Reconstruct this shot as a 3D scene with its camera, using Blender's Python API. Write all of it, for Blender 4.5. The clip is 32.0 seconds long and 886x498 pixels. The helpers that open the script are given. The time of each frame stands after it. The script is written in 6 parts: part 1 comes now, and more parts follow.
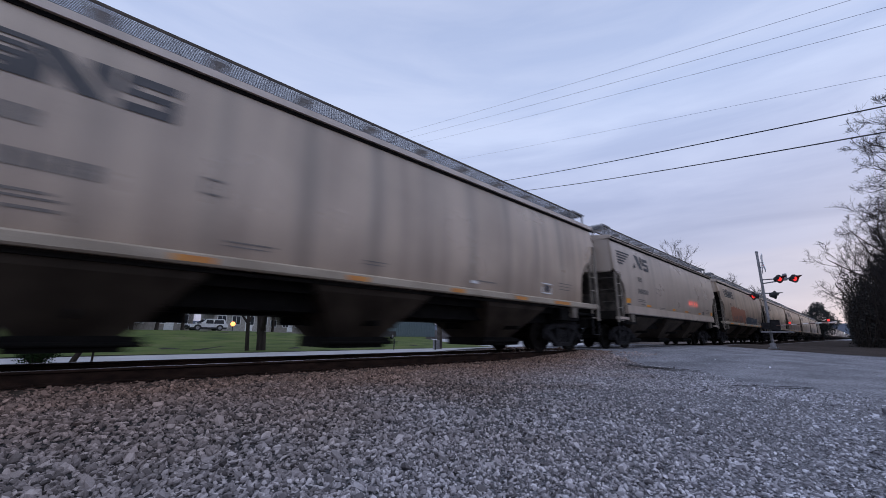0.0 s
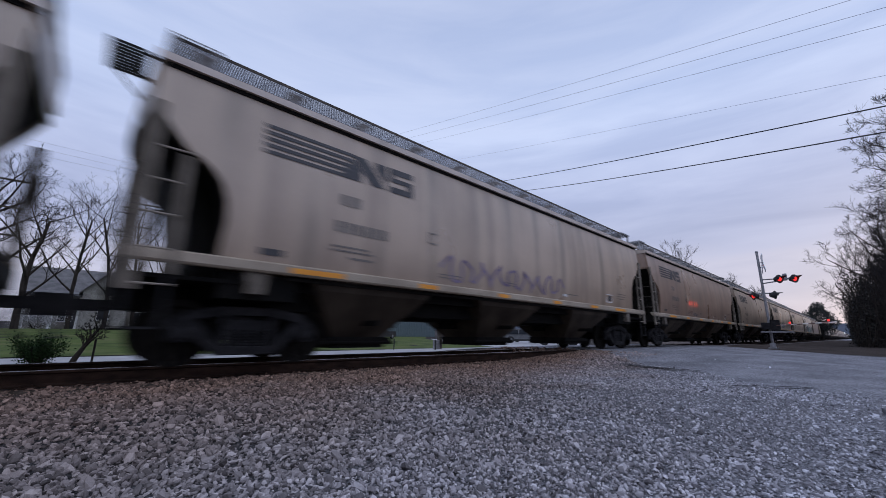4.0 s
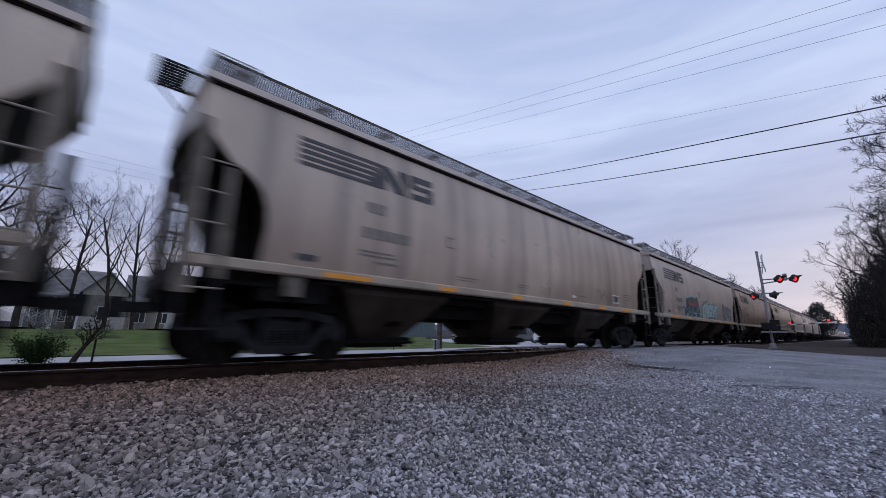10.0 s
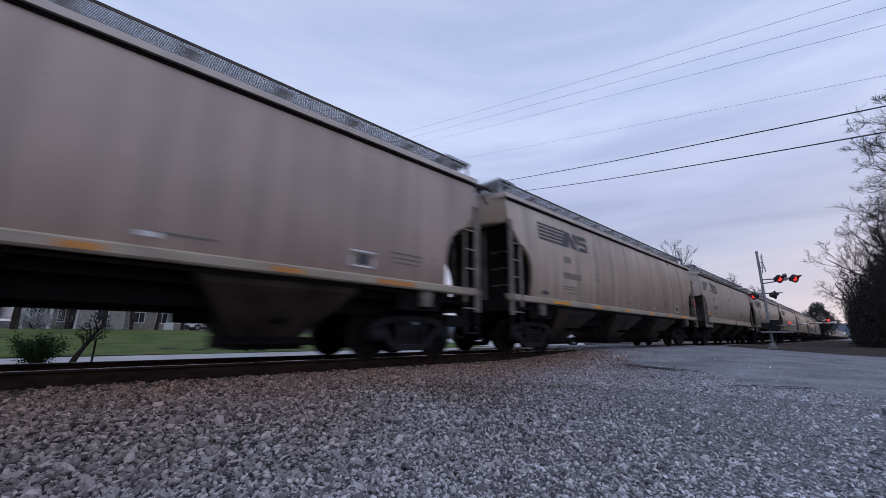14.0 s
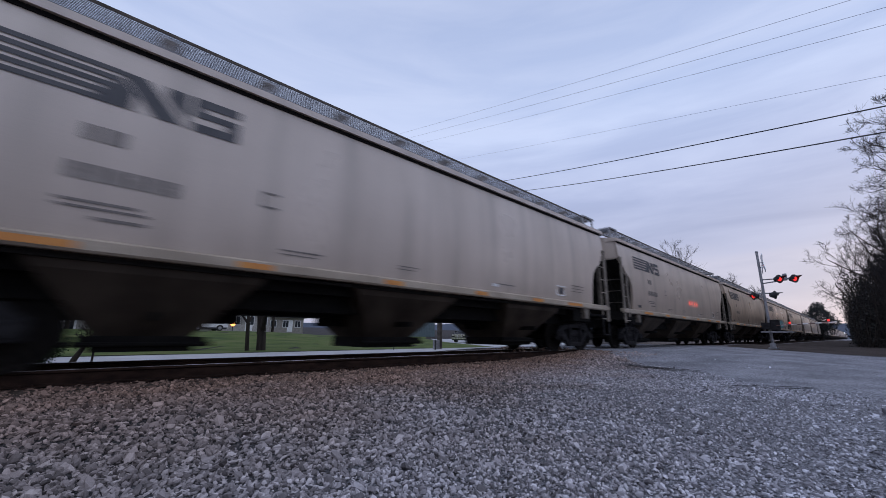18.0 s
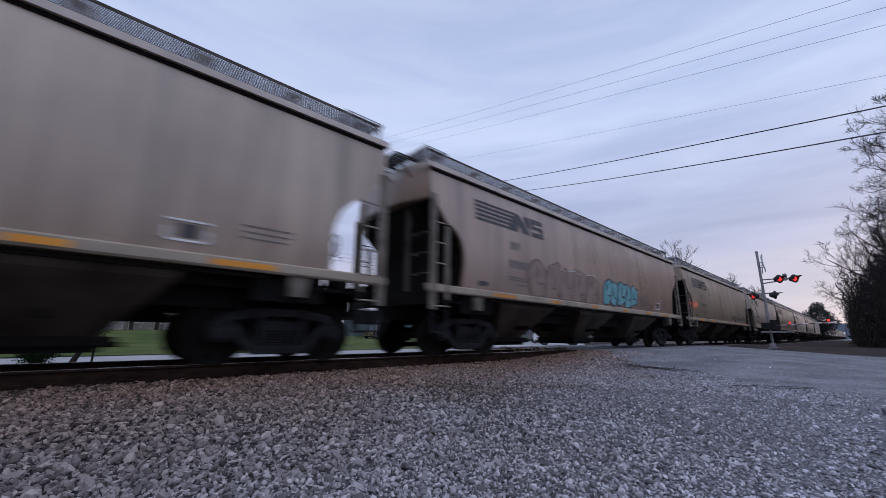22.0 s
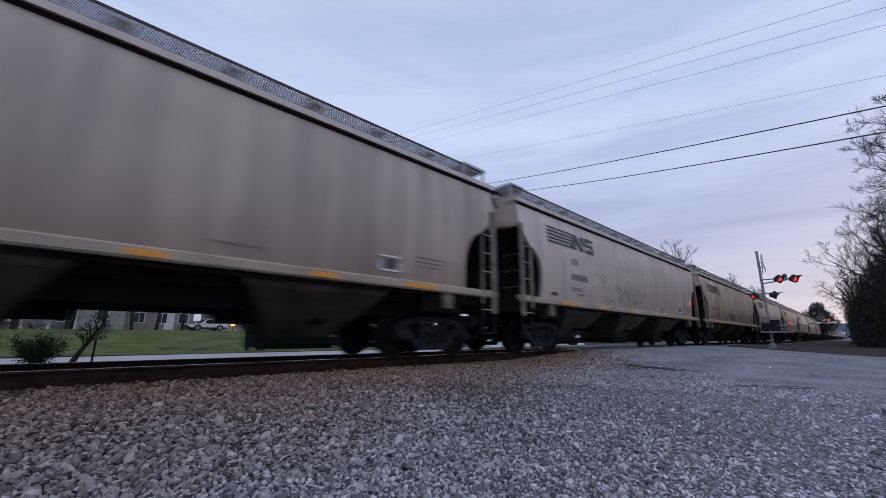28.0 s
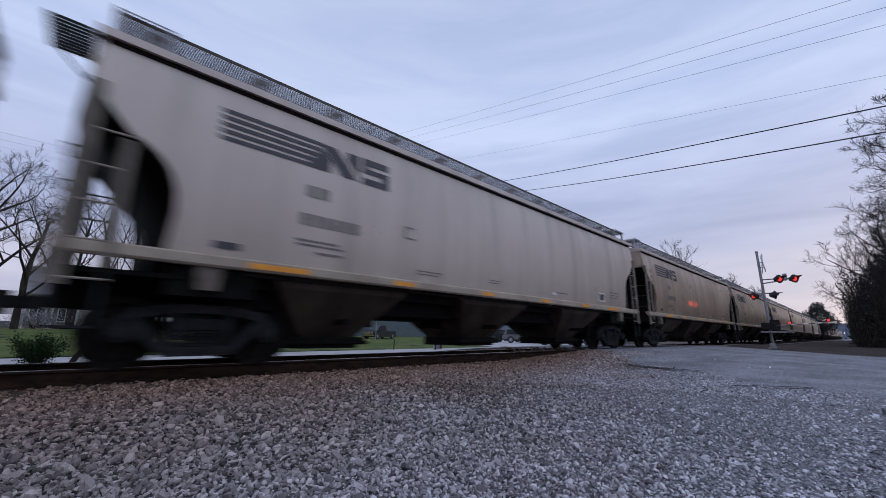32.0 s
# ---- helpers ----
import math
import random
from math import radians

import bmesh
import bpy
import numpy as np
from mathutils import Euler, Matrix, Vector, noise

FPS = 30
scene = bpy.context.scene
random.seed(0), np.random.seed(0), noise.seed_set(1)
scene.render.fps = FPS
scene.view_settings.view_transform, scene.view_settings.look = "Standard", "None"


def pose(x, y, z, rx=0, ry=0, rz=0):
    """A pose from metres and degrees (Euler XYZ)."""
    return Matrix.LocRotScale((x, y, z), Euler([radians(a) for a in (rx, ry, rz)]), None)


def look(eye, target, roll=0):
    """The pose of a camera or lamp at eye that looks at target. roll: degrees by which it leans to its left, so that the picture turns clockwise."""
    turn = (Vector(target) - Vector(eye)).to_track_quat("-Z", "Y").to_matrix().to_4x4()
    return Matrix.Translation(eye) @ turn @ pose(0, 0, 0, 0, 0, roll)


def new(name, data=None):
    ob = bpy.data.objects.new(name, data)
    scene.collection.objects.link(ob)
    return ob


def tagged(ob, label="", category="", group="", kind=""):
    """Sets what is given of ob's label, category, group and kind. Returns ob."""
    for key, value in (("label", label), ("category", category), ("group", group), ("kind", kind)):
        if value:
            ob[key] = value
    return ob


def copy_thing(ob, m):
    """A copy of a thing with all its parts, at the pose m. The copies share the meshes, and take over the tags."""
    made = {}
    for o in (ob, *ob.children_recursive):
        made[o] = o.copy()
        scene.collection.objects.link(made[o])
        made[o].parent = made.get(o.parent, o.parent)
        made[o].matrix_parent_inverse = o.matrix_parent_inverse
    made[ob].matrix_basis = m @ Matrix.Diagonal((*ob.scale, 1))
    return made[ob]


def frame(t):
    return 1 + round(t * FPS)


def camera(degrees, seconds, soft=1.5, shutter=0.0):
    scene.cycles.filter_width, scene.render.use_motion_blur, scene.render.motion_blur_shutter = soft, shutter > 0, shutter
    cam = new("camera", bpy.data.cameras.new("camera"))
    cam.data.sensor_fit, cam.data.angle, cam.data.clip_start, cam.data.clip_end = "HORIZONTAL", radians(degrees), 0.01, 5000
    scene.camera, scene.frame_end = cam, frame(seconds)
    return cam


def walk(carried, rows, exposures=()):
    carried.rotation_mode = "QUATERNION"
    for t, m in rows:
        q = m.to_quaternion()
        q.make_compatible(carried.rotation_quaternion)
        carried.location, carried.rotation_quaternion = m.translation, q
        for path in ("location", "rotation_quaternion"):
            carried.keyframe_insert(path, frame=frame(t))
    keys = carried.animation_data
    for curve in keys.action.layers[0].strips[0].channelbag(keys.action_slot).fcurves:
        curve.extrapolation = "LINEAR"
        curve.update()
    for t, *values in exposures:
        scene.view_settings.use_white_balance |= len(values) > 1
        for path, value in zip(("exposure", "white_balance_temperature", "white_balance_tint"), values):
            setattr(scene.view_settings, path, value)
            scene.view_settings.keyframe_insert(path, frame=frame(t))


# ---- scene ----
# ---------------------------------------------------------------- camera
YAW, PITCH, EYE = radians(46.996), radians(12.775), Vector((0.0, 0.0, 0.464))
AIM = Vector((math.cos(PITCH) * math.cos(YAW), math.cos(PITCH) * math.sin(YAW), math.sin(PITCH)))
cam = camera(98.99, 32.0, soft=0.65, shutter=0.55)
STAND = look(EYE, EYE + AIM, 0.51)
walk(cam, [(0.0, STAND), (32.0, STAND)])

# ---------------------------------------------------------------- world and light
SUN_UP, SUN_TURN = radians(7.0), radians(100.0)
world = bpy.data.worlds.new("dusk_sky")
scene.world = world
world.use_nodes = True
wn, wl = world.node_tree.nodes, world.node_tree.links
wn.clear()
w_out = wn.new("ShaderNodeOutputWorld")
w_bg = wn.new("ShaderNodeBackground")
w_sky = wn.new("ShaderNodeTexSky")
w_sky.sky_type, w_sky.sun_disc = "NISHITA", False
w_sky.sun_elevation, w_sky.sun_rotation = SUN_UP, SUN_TURN
w_dim = wn.new("ShaderNodeMix")
w_dim.data_type, w_dim.blend_type = "RGBA", "MULTIPLY"
w_dim.inputs[0].default_value = 1.0
w_dim.inputs[7].default_value = (0.10, 0.10, 0.10, 1)
w_tc = wn.new("ShaderNodeTexCoord")
w_sep = wn.new("ShaderNodeSeparateXYZ")
w_ramp = wn.new("ShaderNodeValToRGB")
e = w_ramp.color_ramp.elements
e[0].position, e[0].color = 0.46, (0.47, 0.45, 0.55, 1)
e[1].position, e[1].color = 1.0, (0.40, 0.48, 0.72, 1)
for pos, col in ((0.525, (0.53, 0.545, 0.71, 1)), (0.577, (0.605, 0.615, 0.79, 1)), (0.603, (0.48, 0.525, 0.74, 1)), (0.66, (0.525, 0.59, 0.84, 1)), (0.75, (0.60, 0.70, 0.98, 1))):
    w_ramp.color_ramp.elements.new(pos).color = col
w_map = wn.new("ShaderNodeMapRange")
w_map.inputs[1].default_value, w_map.inputs[2].default_value = -1.0, 1.0
w_scale = wn.new("ShaderNodeMapping")
w_scale.inputs["Scale"].default_value = (1.3, 1.3, 9.0)
w_noise = wn.new("ShaderNodeTexNoise")
w_noise.inputs["Scale"].default_value, w_noise.inputs["Detail"].default_value = 1.6, 7.0
w_noise.inputs["Roughness"].default_value, w_noise.inputs["Distortion"].default_value = 0.55, 0.4
w_cr = wn.new("ShaderNodeValToRGB")
w_cr.color_ramp.elements[0].position, w_cr.color_ramp.elements[0].color = 0.34, (0.87, 0.895, 0.94, 1)
w_cr.color_ramp.elements[1].position, w_cr.color_ramp.elements[1].color = 0.66, (1.09, 1.07, 1.05, 1)
w_mul = wn.new("ShaderNodeMix")
w_mul.data_type, w_mul.blend_type = "RGBA", "MULTIPLY"
w_mul.inputs[0].default_value = 1.0
w_mix = wn.new("ShaderNodeMix")
w_mix.data_type = "RGBA"
w_mix.inputs[0].default_value = 0.93
wl.new(w_tc.outputs["Generated"], w_sep.inputs[0])
wl.new(w_sep.outputs["Z"], w_map.inputs[0])
# the edges of the cloud banks wander in height
w_edge = wn.new("ShaderNodeMath")
w_edge.operation = "MULTIPLY_ADD"
w_edge.inputs[1].default_value = 0.085
w_low = wn.new("ShaderNodeMath")
w_low.operation = "ADD"
w_low.inputs[1].default_value = -0.0425
wl.new(w_map.outputs[0], w_low.inputs[0])
wl.new(w_noise.outputs[0], w_edge.inputs[0])
wl.new(w_low.outputs[0], w_edge.inputs[2])
wl.new(w_edge.outputs[0], w_ramp.inputs[0])
wl.new(w_tc.outputs["Generated"], w_scale.inputs[0])
wl.new(w_scale.outputs[0], w_noise.inputs["Vector"])
wl.new(w_noise.outputs[0], w_cr.inputs[0])
wl.new(w_ramp.outputs[0], w_mul.inputs[6])
wl.new(w_cr.outputs[0], w_mul.inputs[7])
wl.new(w_sky.outputs[0], w_dim.inputs[6])
wl.new(w_dim.outputs[2], w_mix.inputs[6])
wl.new(w_mul.outputs[2], w_mix.inputs[7])
wl.new(w_mix.outputs[2], w_bg.inputs[0])
w_bg.inputs[1].default_value = 1.0
wl.new(w_bg.outputs[0], w_out.inputs[0])
sun = new("sun", bpy.data.lights.new("sun", "SUN"))
sun.data.energy, sun.data.angle, sun.data.color = 0.5, radians(40), (0.86, 0.90, 1.0)
sun.matrix_world = look((0, 0, 60), (14, 22, 0))
scene.view_settings.exposure = 0.0


# ---------------------------------------------------------------- materials
def nodes_of(name):
    m = bpy.data.materials.new(name)
    m.use_nodes = True
    return m, m.node_tree.nodes, m.node_tree.links, m.node_tree.nodes["Principled BSDF"]


def surface(name, c1, c2, rough=0.8, scale=8.0, bump=0.2, metal=0.0, fine=90.0, stretch=(1, 1, 1), c3=None, island=0.0, random_tint=0.0, lo=0.35, hi=0.65, grain=0.2, gloss=0.5, cells=0.0, cell_amount=0.5):
    """Two colours mixed by coarse noise, a finer grain in value, and a bump."""
    m, n, l, b = nodes_of(name)
    tc, mp = n.new("ShaderNodeTexCoord"), n.new("ShaderNodeMapping")
    mp.inputs["Scale"].default_value = stretch
    l.new(tc.outputs["Object"], mp.inputs[0])
    big, small = n.new("ShaderNodeTexNoise"), n.new("ShaderNodeTexNoise")
    big.inputs["Scale"].default_value, big.inputs["Detail"].default_value = scale, 5
    small.inputs["Scale"].default_value, small.inputs["Detail"].default_value = fine, 3
    l.new(mp.outputs[0], big.inputs["Vector"])
    l.new(tc.outputs["Object"], small.inputs["Vector"])
    ramp = n.new("ShaderNodeValToRGB")
    ramp.color_ramp.elements[0].position, ramp.color_ramp.elements[0].color = lo, (*c1, 1)
    ramp.color_ramp.elements[1].position, ramp.color_ramp.elements[1].color = hi, (*c2, 1)
    if c3:
        ramp.color_ramp.elements.new((lo + hi) / 2).color = (*c3, 1)
    l.new(big.outputs[0], ramp.inputs[0])
    hsv = n.new("ShaderNodeHueSaturation")
    l.new(ramp.outputs[0], hsv.inputs["Color"])
    val = n.new("ShaderNodeMapRange")
    val.inputs[1].default_value, val.inputs[2].default_value = 0.25, 0.75
    val.inputs[3].default_value, val.inputs[4].default_value = 1 - grain, 1 + grain
    l.new(small.outputs[0], val.inputs[0])
    last = val.outputs[0]
    for amount, kind, socket in ((island, "ShaderNodeNewGeometry", "Random Per Island"), (random_tint, "ShaderNodeObjectInfo", "Random")):
        if amount:
            src, rng, mul = n.new(kind), n.new("ShaderNodeMapRange"), n.new("ShaderNodeMath")
            rng.inputs[3].default_value, rng.inputs[4].default_value = 1 - amount, 1 + amount
            mul.operation = "MULTIPLY"
            l.new(src.outputs[socket], rng.inputs[0])
            l.new(rng.outputs[0], mul.inputs[0])
            l.new(last, mul.inputs[1])
            last = mul.outputs[0]
    if cells:
        vor, sep, rng, mul = n.new("ShaderNodeTexVoronoi"), n.new("ShaderNodeSeparateColor"), n.new("ShaderNodeMapRange"), n.new("ShaderNodeMath")
        vor.inputs["Scale"].default_value = cells
        l.new(tc.outputs["Object"], vor.inputs["Vector"])
        l.new(vor.outputs["Color"], sep.inputs[0])
        rng.inputs[3].default_value, rng.inputs[4].default_value = 1 - cell_amount, 1 + cell_amount
        mul.operation = "MULTIPLY"
        l.new(sep.outputs[0], rng.inputs[0])
        l.new(rng.outputs[0], mul.inputs[0])
        l.new(last, mul.inputs[1])
        last = mul.outputs[0]
    l.new(last, hsv.inputs["Value"])
    l.new(hsv.outputs[0], b.inputs["Base Color"])
    b.inputs["Specular IOR Level"].default_value = gloss
    b.inputs["Roughness"].default_value, b.inputs["Metallic"].default_value = rough, metal
    if bump:
        bp = n.new("ShaderNodeBump")
        bp.inputs["Strength"].default_value, bp.inputs["Distance"].default_value = bump, 0.02
        l.new(small.outputs[0], bp.inputs["Height"])
        l.new(bp.outputs[0], b.inputs["Normal"])
    return m


def glow(name, colour, strength):
    m, n, l, b = nodes_of(name)
    b.inputs["Base Color"].default_value = (*colour, 1)
    b.inputs["Emission Color"].default_value = (*colour, 1)
    b.inputs["Emission Strength"].default_value = strength
    return m


def car_paint(name, clean, dirty, seam, seam_strength, streak):
    """Weathered hopper paint: vertical run-off streaks, stained weld seams every 1.36 m, fine dust."""
    m, n, l, b = nodes_of(name)
    tc = n.new("ShaderNodeTexCoord")
    info = n.new("ShaderNodeObjectInfo")
    shift = n.new("ShaderNodeVectorMath")
    shift.operation = "MULTIPLY_ADD"
    comb = n.new("ShaderNodeCombineXYZ")
    l.new(info.outputs["Random"], comb.inputs[0])
    l.new(info.outputs["Random"], comb.inputs[1])
    shift.inputs[1].default_value = (37, 37, 0)
    l.new(comb.outputs[0], shift.inputs[0])
    l.new(tc.outputs["Object"], shift.inputs[2])

    def noise_at(scale, stretch, detail=5):
        mp, t = n.new("ShaderNodeMapping"), n.new("ShaderNodeTexNoise")
        mp.inputs["Scale"].default_value = stretch
        t.inputs["Scale"].default_value, t.inputs["Detail"].default_value = scale, detail
        l.new(shift.outputs[0], mp.inputs[0])
        l.new(mp.outputs[0], t.inputs["Vector"])
        return t.outputs[0]

    def math2(op, a, bb, clamp=False):
        k = n.new("ShaderNodeMath")
        k.operation, k.use_clamp = op, clamp
        for i, v in enumerate((a, bb)):
            if isinstance(v, (int, float)):
                k.inputs[i].default_value = v
            else:
                l.new(v, k.inputs[i])
        return k.outputs[0]

    def spread(v, a, bb, c=0.0, d=1.0):
        r = n.new("ShaderNodeMapRange")
        for i, x in enumerate((a, bb, c, d)):
            r.inputs[i + 1].default_value = x
        l.new(v, r.inputs[0])
        return r.outputs[0]

    runs = spread(noise_at(1.0, (2.6, 1.0, 0.16)), 0.40, 0.70)
    patches = spread(noise_at(0.55, (1, 1, 1)), 0.35, 0.7)
    grain = noise_at(60.0, (1, 1, 1), 2)
    sep = n.new("ShaderNodeSeparateXYZ")
    l.new(tc.outputs["Object"], sep.inputs[0])
    cell = math2("FRACT", math2("DIVIDE", math2("ADD", sep.outputs[0], 40.8), 1.36), 0.0)
    dist = math2("ABSOLUTE", math2("SUBTRACT", cell, 0.5), 0.0)
    band = spread(dist, 0.17, 0.03)
    ragged = spread(noise_at(1.0, (1.3, 1, 0.35)), 0.36, 0.62)
    seams = math2("MULTIPLY", math2("MULTIPLY", band, ragged), seam_strength)
    splash = math2("MULTIPLY", spread(sep.outputs[2], 2.75, 1.5), spread(noise_at(0.8, (1, 1, 0.6)), 0.25, 0.65))
    base = n.new("ShaderNodeMix")
    base.data_type = "RGBA"
    base.inputs[6].default_value, base.inputs[7].default_value = (*clean, 1), (*dirty, 1)
    l.new(math2("ADD", math2("MULTIPLY", math2("ADD", math2("MULTIPLY", runs, 0.55), math2("MULTIPLY", patches, 0.45)), streak), math2("MULTIPLY", splash, 0.55), True), base.inputs[0])
    top = n.new("ShaderNodeMix")
    top.data_type = "RGBA"
    top.inputs[7].default_value = (*seam, 1)
    l.new(base.outputs[2], top.inputs[6])
    l.new(seams, top.inputs[0])
    hsv = n.new("ShaderNodeHueSaturation")
    l.new(top.outputs[2], hsv.inputs["Color"])
    l.new(spread(grain, 0.2, 0.8, 0.9, 1.1), hsv.inputs["Value"])
    level_mix = n.new("ShaderNodeMix")
    level_mix.data_type, level_mix.blend_type = "RGBA", "MULTIPLY"
    level_mix.inputs[0].default_value = 1.0
    l.new(hsv.outputs[0], level_mix.inputs[6])
    l.new(info.outputs["Color"], level_mix.inputs[7])
    l.new(level_mix.outputs[2], b.inputs["Base Color"])
    b.inputs["IOR"].default_value = 1.9
    l.new(spread(patches, 0.0, 1.0, 0.27, 0.42), b.inputs["Roughness"])
    b.inputs["Specular IOR Level"].default_value = 0.6
    bp = n.new("ShaderNodeBump")
    bp.inputs["Strength"].default_value, bp.inputs["Distance"].default_value = 0.12, 0.02
    l.new(noise_at(1.1, (1, 1, 0.5), 3), bp.inputs["Height"])
    l.new(bp.outputs[0], b.inputs["Normal"])
    return m


PAINT = {
    "beige": car_paint("weathered_beige_paint", (0.535, 0.402, 0.294), (0.300, 0.213, 0.149), (0.160, 0.120, 0.081), 0.62, 1.15),
    "light": car_paint("light_grey_paint", (0.590, 0.486, 0.405), (0.405, 0.324, 0.260), (0.29, 0.234, 0.18), 0.5, 0.85),
    "tan": car_paint("dusty_tan_paint", (0.425, 0.284, 0.208), (0.255, 0.166, 0.118), (0.18, 0.115, 0.078), 0.6, 1.1),
}
# grime so dark that it also carries the shade of the car ends
GRIME_SHADE = surface("grimy_shaded_steel", (0.009, 0.008, 0.007), (0.017, 0.015, 0.013), 0.75, 5, 0.3, gloss=0.12)
# near-black: the shade beneath the cars is part of this colour
BLACK = surface("shade_black_underframe", (0.005, 0.005, 0.005), (0.011, 0.010, 0.009), 0.8, 6, 0.25, gloss=0.12)
HOPPER = surface("dusty_hopper_sheet", (0.034, 0.027, 0.021), (0.078, 0.062, 0.048), 0.75, 1.6, 0.2, stretch=(1, 1, 0.4), gloss=0.12)
FRAME_STEEL = surface("dark_cast_steel", (0.013, 0.0125, 0.0135), (0.030, 0.029, 0.031), 0.7, 7, 0.3, gloss=0.12)
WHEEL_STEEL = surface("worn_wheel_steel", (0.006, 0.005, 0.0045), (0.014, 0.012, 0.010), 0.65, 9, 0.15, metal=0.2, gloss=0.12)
GALV = surface("galvanised_grating", (0.30, 0.31, 0.33), (0.42, 0.43, 0.45), 0.5, 12, 0.1, metal=0.4)
WALK = surface("weathered_walkway_steel", (0.15, 0.155, 0.175), (0.23, 0.24, 0.265), 0.6, 9, 0.1, metal=0.2, gloss=0.2)
LADDER = surface("weathered_ladder_paint", (0.22, 0.185, 0.15), (0.34, 0.29, 0.24), 0.65, 6, 0.15)
DARK_POST = surface("grimy_end_posts", (0.06, 0.052, 0.045), (0.13, 0.112, 0.095), 0.7, 4, 0.15, gloss=0.12)
SILL = surface("dusty_side_sill", (0.30, 0.245, 0.185), (0.42, 0.35, 0.27), 0.6, 2.5, 0.15, stretch=(0.5, 1, 1))
YELLOW = surface("yellow_reflective_tape", (0.72, 0.26, 0.02), (0.80, 0.34, 0.03), 0.45, 6, 0.0)
ORANGE = surface("grimy_reflective_tape", (0.52, 0.19, 0.04), (0.60, 0.27, 0.06), 0.55, 6, 0.0)
INK = surface("faded_black_lettering", (0.045, 0.045, 0.05), (0.075, 0.073, 0.078), 0.6, 5, 0.0)
INK_THIN = surface("worn_stencil_paint", (0.12, 0.105, 0.095), (0.26, 0.23, 0.205), 0.6, 18, 0.0)
WHITE = surface("white_paint", (0.72, 0.72, 0.72), (0.82, 0.82, 0.82), 0.5, 6, 0.05)
RUST = surface("rusty_rail_side", (0.015, 0.0085, 0.006), (0.036, 0.020, 0.014), 0.85, 9, 0.35, stretch=(0.4, 1, 1), gloss=0.12)
RAIL_TOP = surface("polished_rail_head", (0.42, 0.41, 0.41), (0.55, 0.54, 0.53), 0.22, 6, 0.03, metal=0.9, stretch=(0.2, 4, 1))
TIE = surface("creosoted_tie", (0.035, 0.026, 0.020), (0.075, 0.058, 0.046), 0.9, 6, 0.5, stretch=(1, 0.2, 1), gloss=0.12)
ASPHALT = surface("worn_grey_asphalt", (0.16, 0.16, 0.178), (0.26, 0.26, 0.285), 0.88, 0.9, 0.9, fine=55, grain=0.35, gloss=0.25, cells=55, cell_amount=0.55)
CONCRETE = surface("pale_concrete_road", (0.34, 0.335, 0.34), (0.43, 0.425, 0.43), 0.85, 0.8, 0.2)
GRASS = surface("spring_grass", (0.050, 0.074, 0.020), (0.115, 0.122, 0.045), 0.95, 0.5, 0.8, fine=26, c3=(0.080, 0.110, 0.026), gloss=0.12)
BARK = surface("grey_bark", (0.028, 0.023, 0.020), (0.062, 0.051, 0.044), 0.95, 6, 0.6, stretch=(1, 1, 0.25), gloss=0.12)
TWIG = surface("bare_twigs", (0.022, 0.020, 0.021), (0.046, 0.042, 0.043), 0.95, 3, 0.0, gloss=0.12)
# far twigs and leaves: distance haze is mixed into their paler colours
HAZY_TWIG = surface("haze_paled_twigs", (0.075, 0.072, 0.080), (0.12, 0.115, 0.125), 0.95, 3, 0.0, gloss=0.1)
FAR_LEAF = surface("hazy_distant_leaves", (0.045, 0.050, 0.050), (0.075, 0.080, 0.078), 0.9, 0.4, 0.0, island=0.3, gloss=0.1)
IVY = surface("dull_dry_creeper_leaves", (0.024, 0.023, 0.022), (0.055, 0.052, 0.048), 0.8, 1.5, 0.0, island=0.35, gloss=0.12)
SHRUB = surface("dark_green_leaves", (0.018, 0.040, 0.014), (0.045, 0.080, 0.028), 0.75, 3, 0.0, island=0.35, gloss=0.12)
# darker than bare aluminium paint: the mast's backlit side is in the colour
SILVER = surface("dimmed_aluminium_paint", (0.22, 0.22, 0.23), (0.32, 0.32, 0.335), 0.5, 8, 0.1, metal=0.35)
MATT_BLACK = surface("matt_black_hood", (0.018, 0.018, 0.019), (0.030, 0.030, 0.032), 0.7, 8, 0.1)
RED_LIT = glow("lit_red_lens", (1.0, 0.035, 0.03), 1.1)
RED_DIM = glow("dim_red_lens", (0.5, 0.06, 0.05), 0.15)
WARM_LIT = glow("warm_porch_light", (1.0, 0.36, 0.10), 2.6)
COLD_LIT = glow("distant_white_lamp", (0.95, 0.97, 1.0), 16.0)
GLASS = surface("dark_window_glass", (0.03, 0.035, 0.04), (0.05, 0.055, 0.065), 0.08, 2, 0.0)
BRICKWALL = surface("tan_siding", (0.24, 0.215, 0.19), (0.33, 0.30, 0.27), 0.85, 3, 0.2)
PALE_SIDING = surface("pale_stone_siding", (0.30, 0.28, 0.26), (0.42, 0.40, 0.37), 0.85, 3, 0.3, fine=14, grain=0.35)
BLOSSOM = surface("pale_dry_twigs", (0.34, 0.33, 0.34), (0.52, 0.51, 0.52), 0.9, 4, 0.0, island=0.4, gloss=0.1)
ROOF = surface("grey_shingle_roof", (0.12, 0.115, 0.115), (0.19, 0.18, 0.18), 0.9, 2, 0.3)
BLUEGREY = surface("blue_grey_metal_siding", (0.085, 0.12, 0.13), (0.12, 0.16, 0.17), 0.7, 3, 0.1)
RUBBER = surface("tyre_rubber", (0.02, 0.02, 0.02), (0.035, 0.035, 0.035), 0.85, 8, 0.2)
CAR_WHITE = surface("white_car_paint", (0.68, 0.69, 0.70), (0.76, 0.77, 0.78), 0.25, 3, 0.0)
CAR_SILVER = surface("dull_grey_car_paint", (0.14, 0.145, 0.15), (0.19, 0.195, 0.20), 0.3, 3, 0.0, metal=0.4)
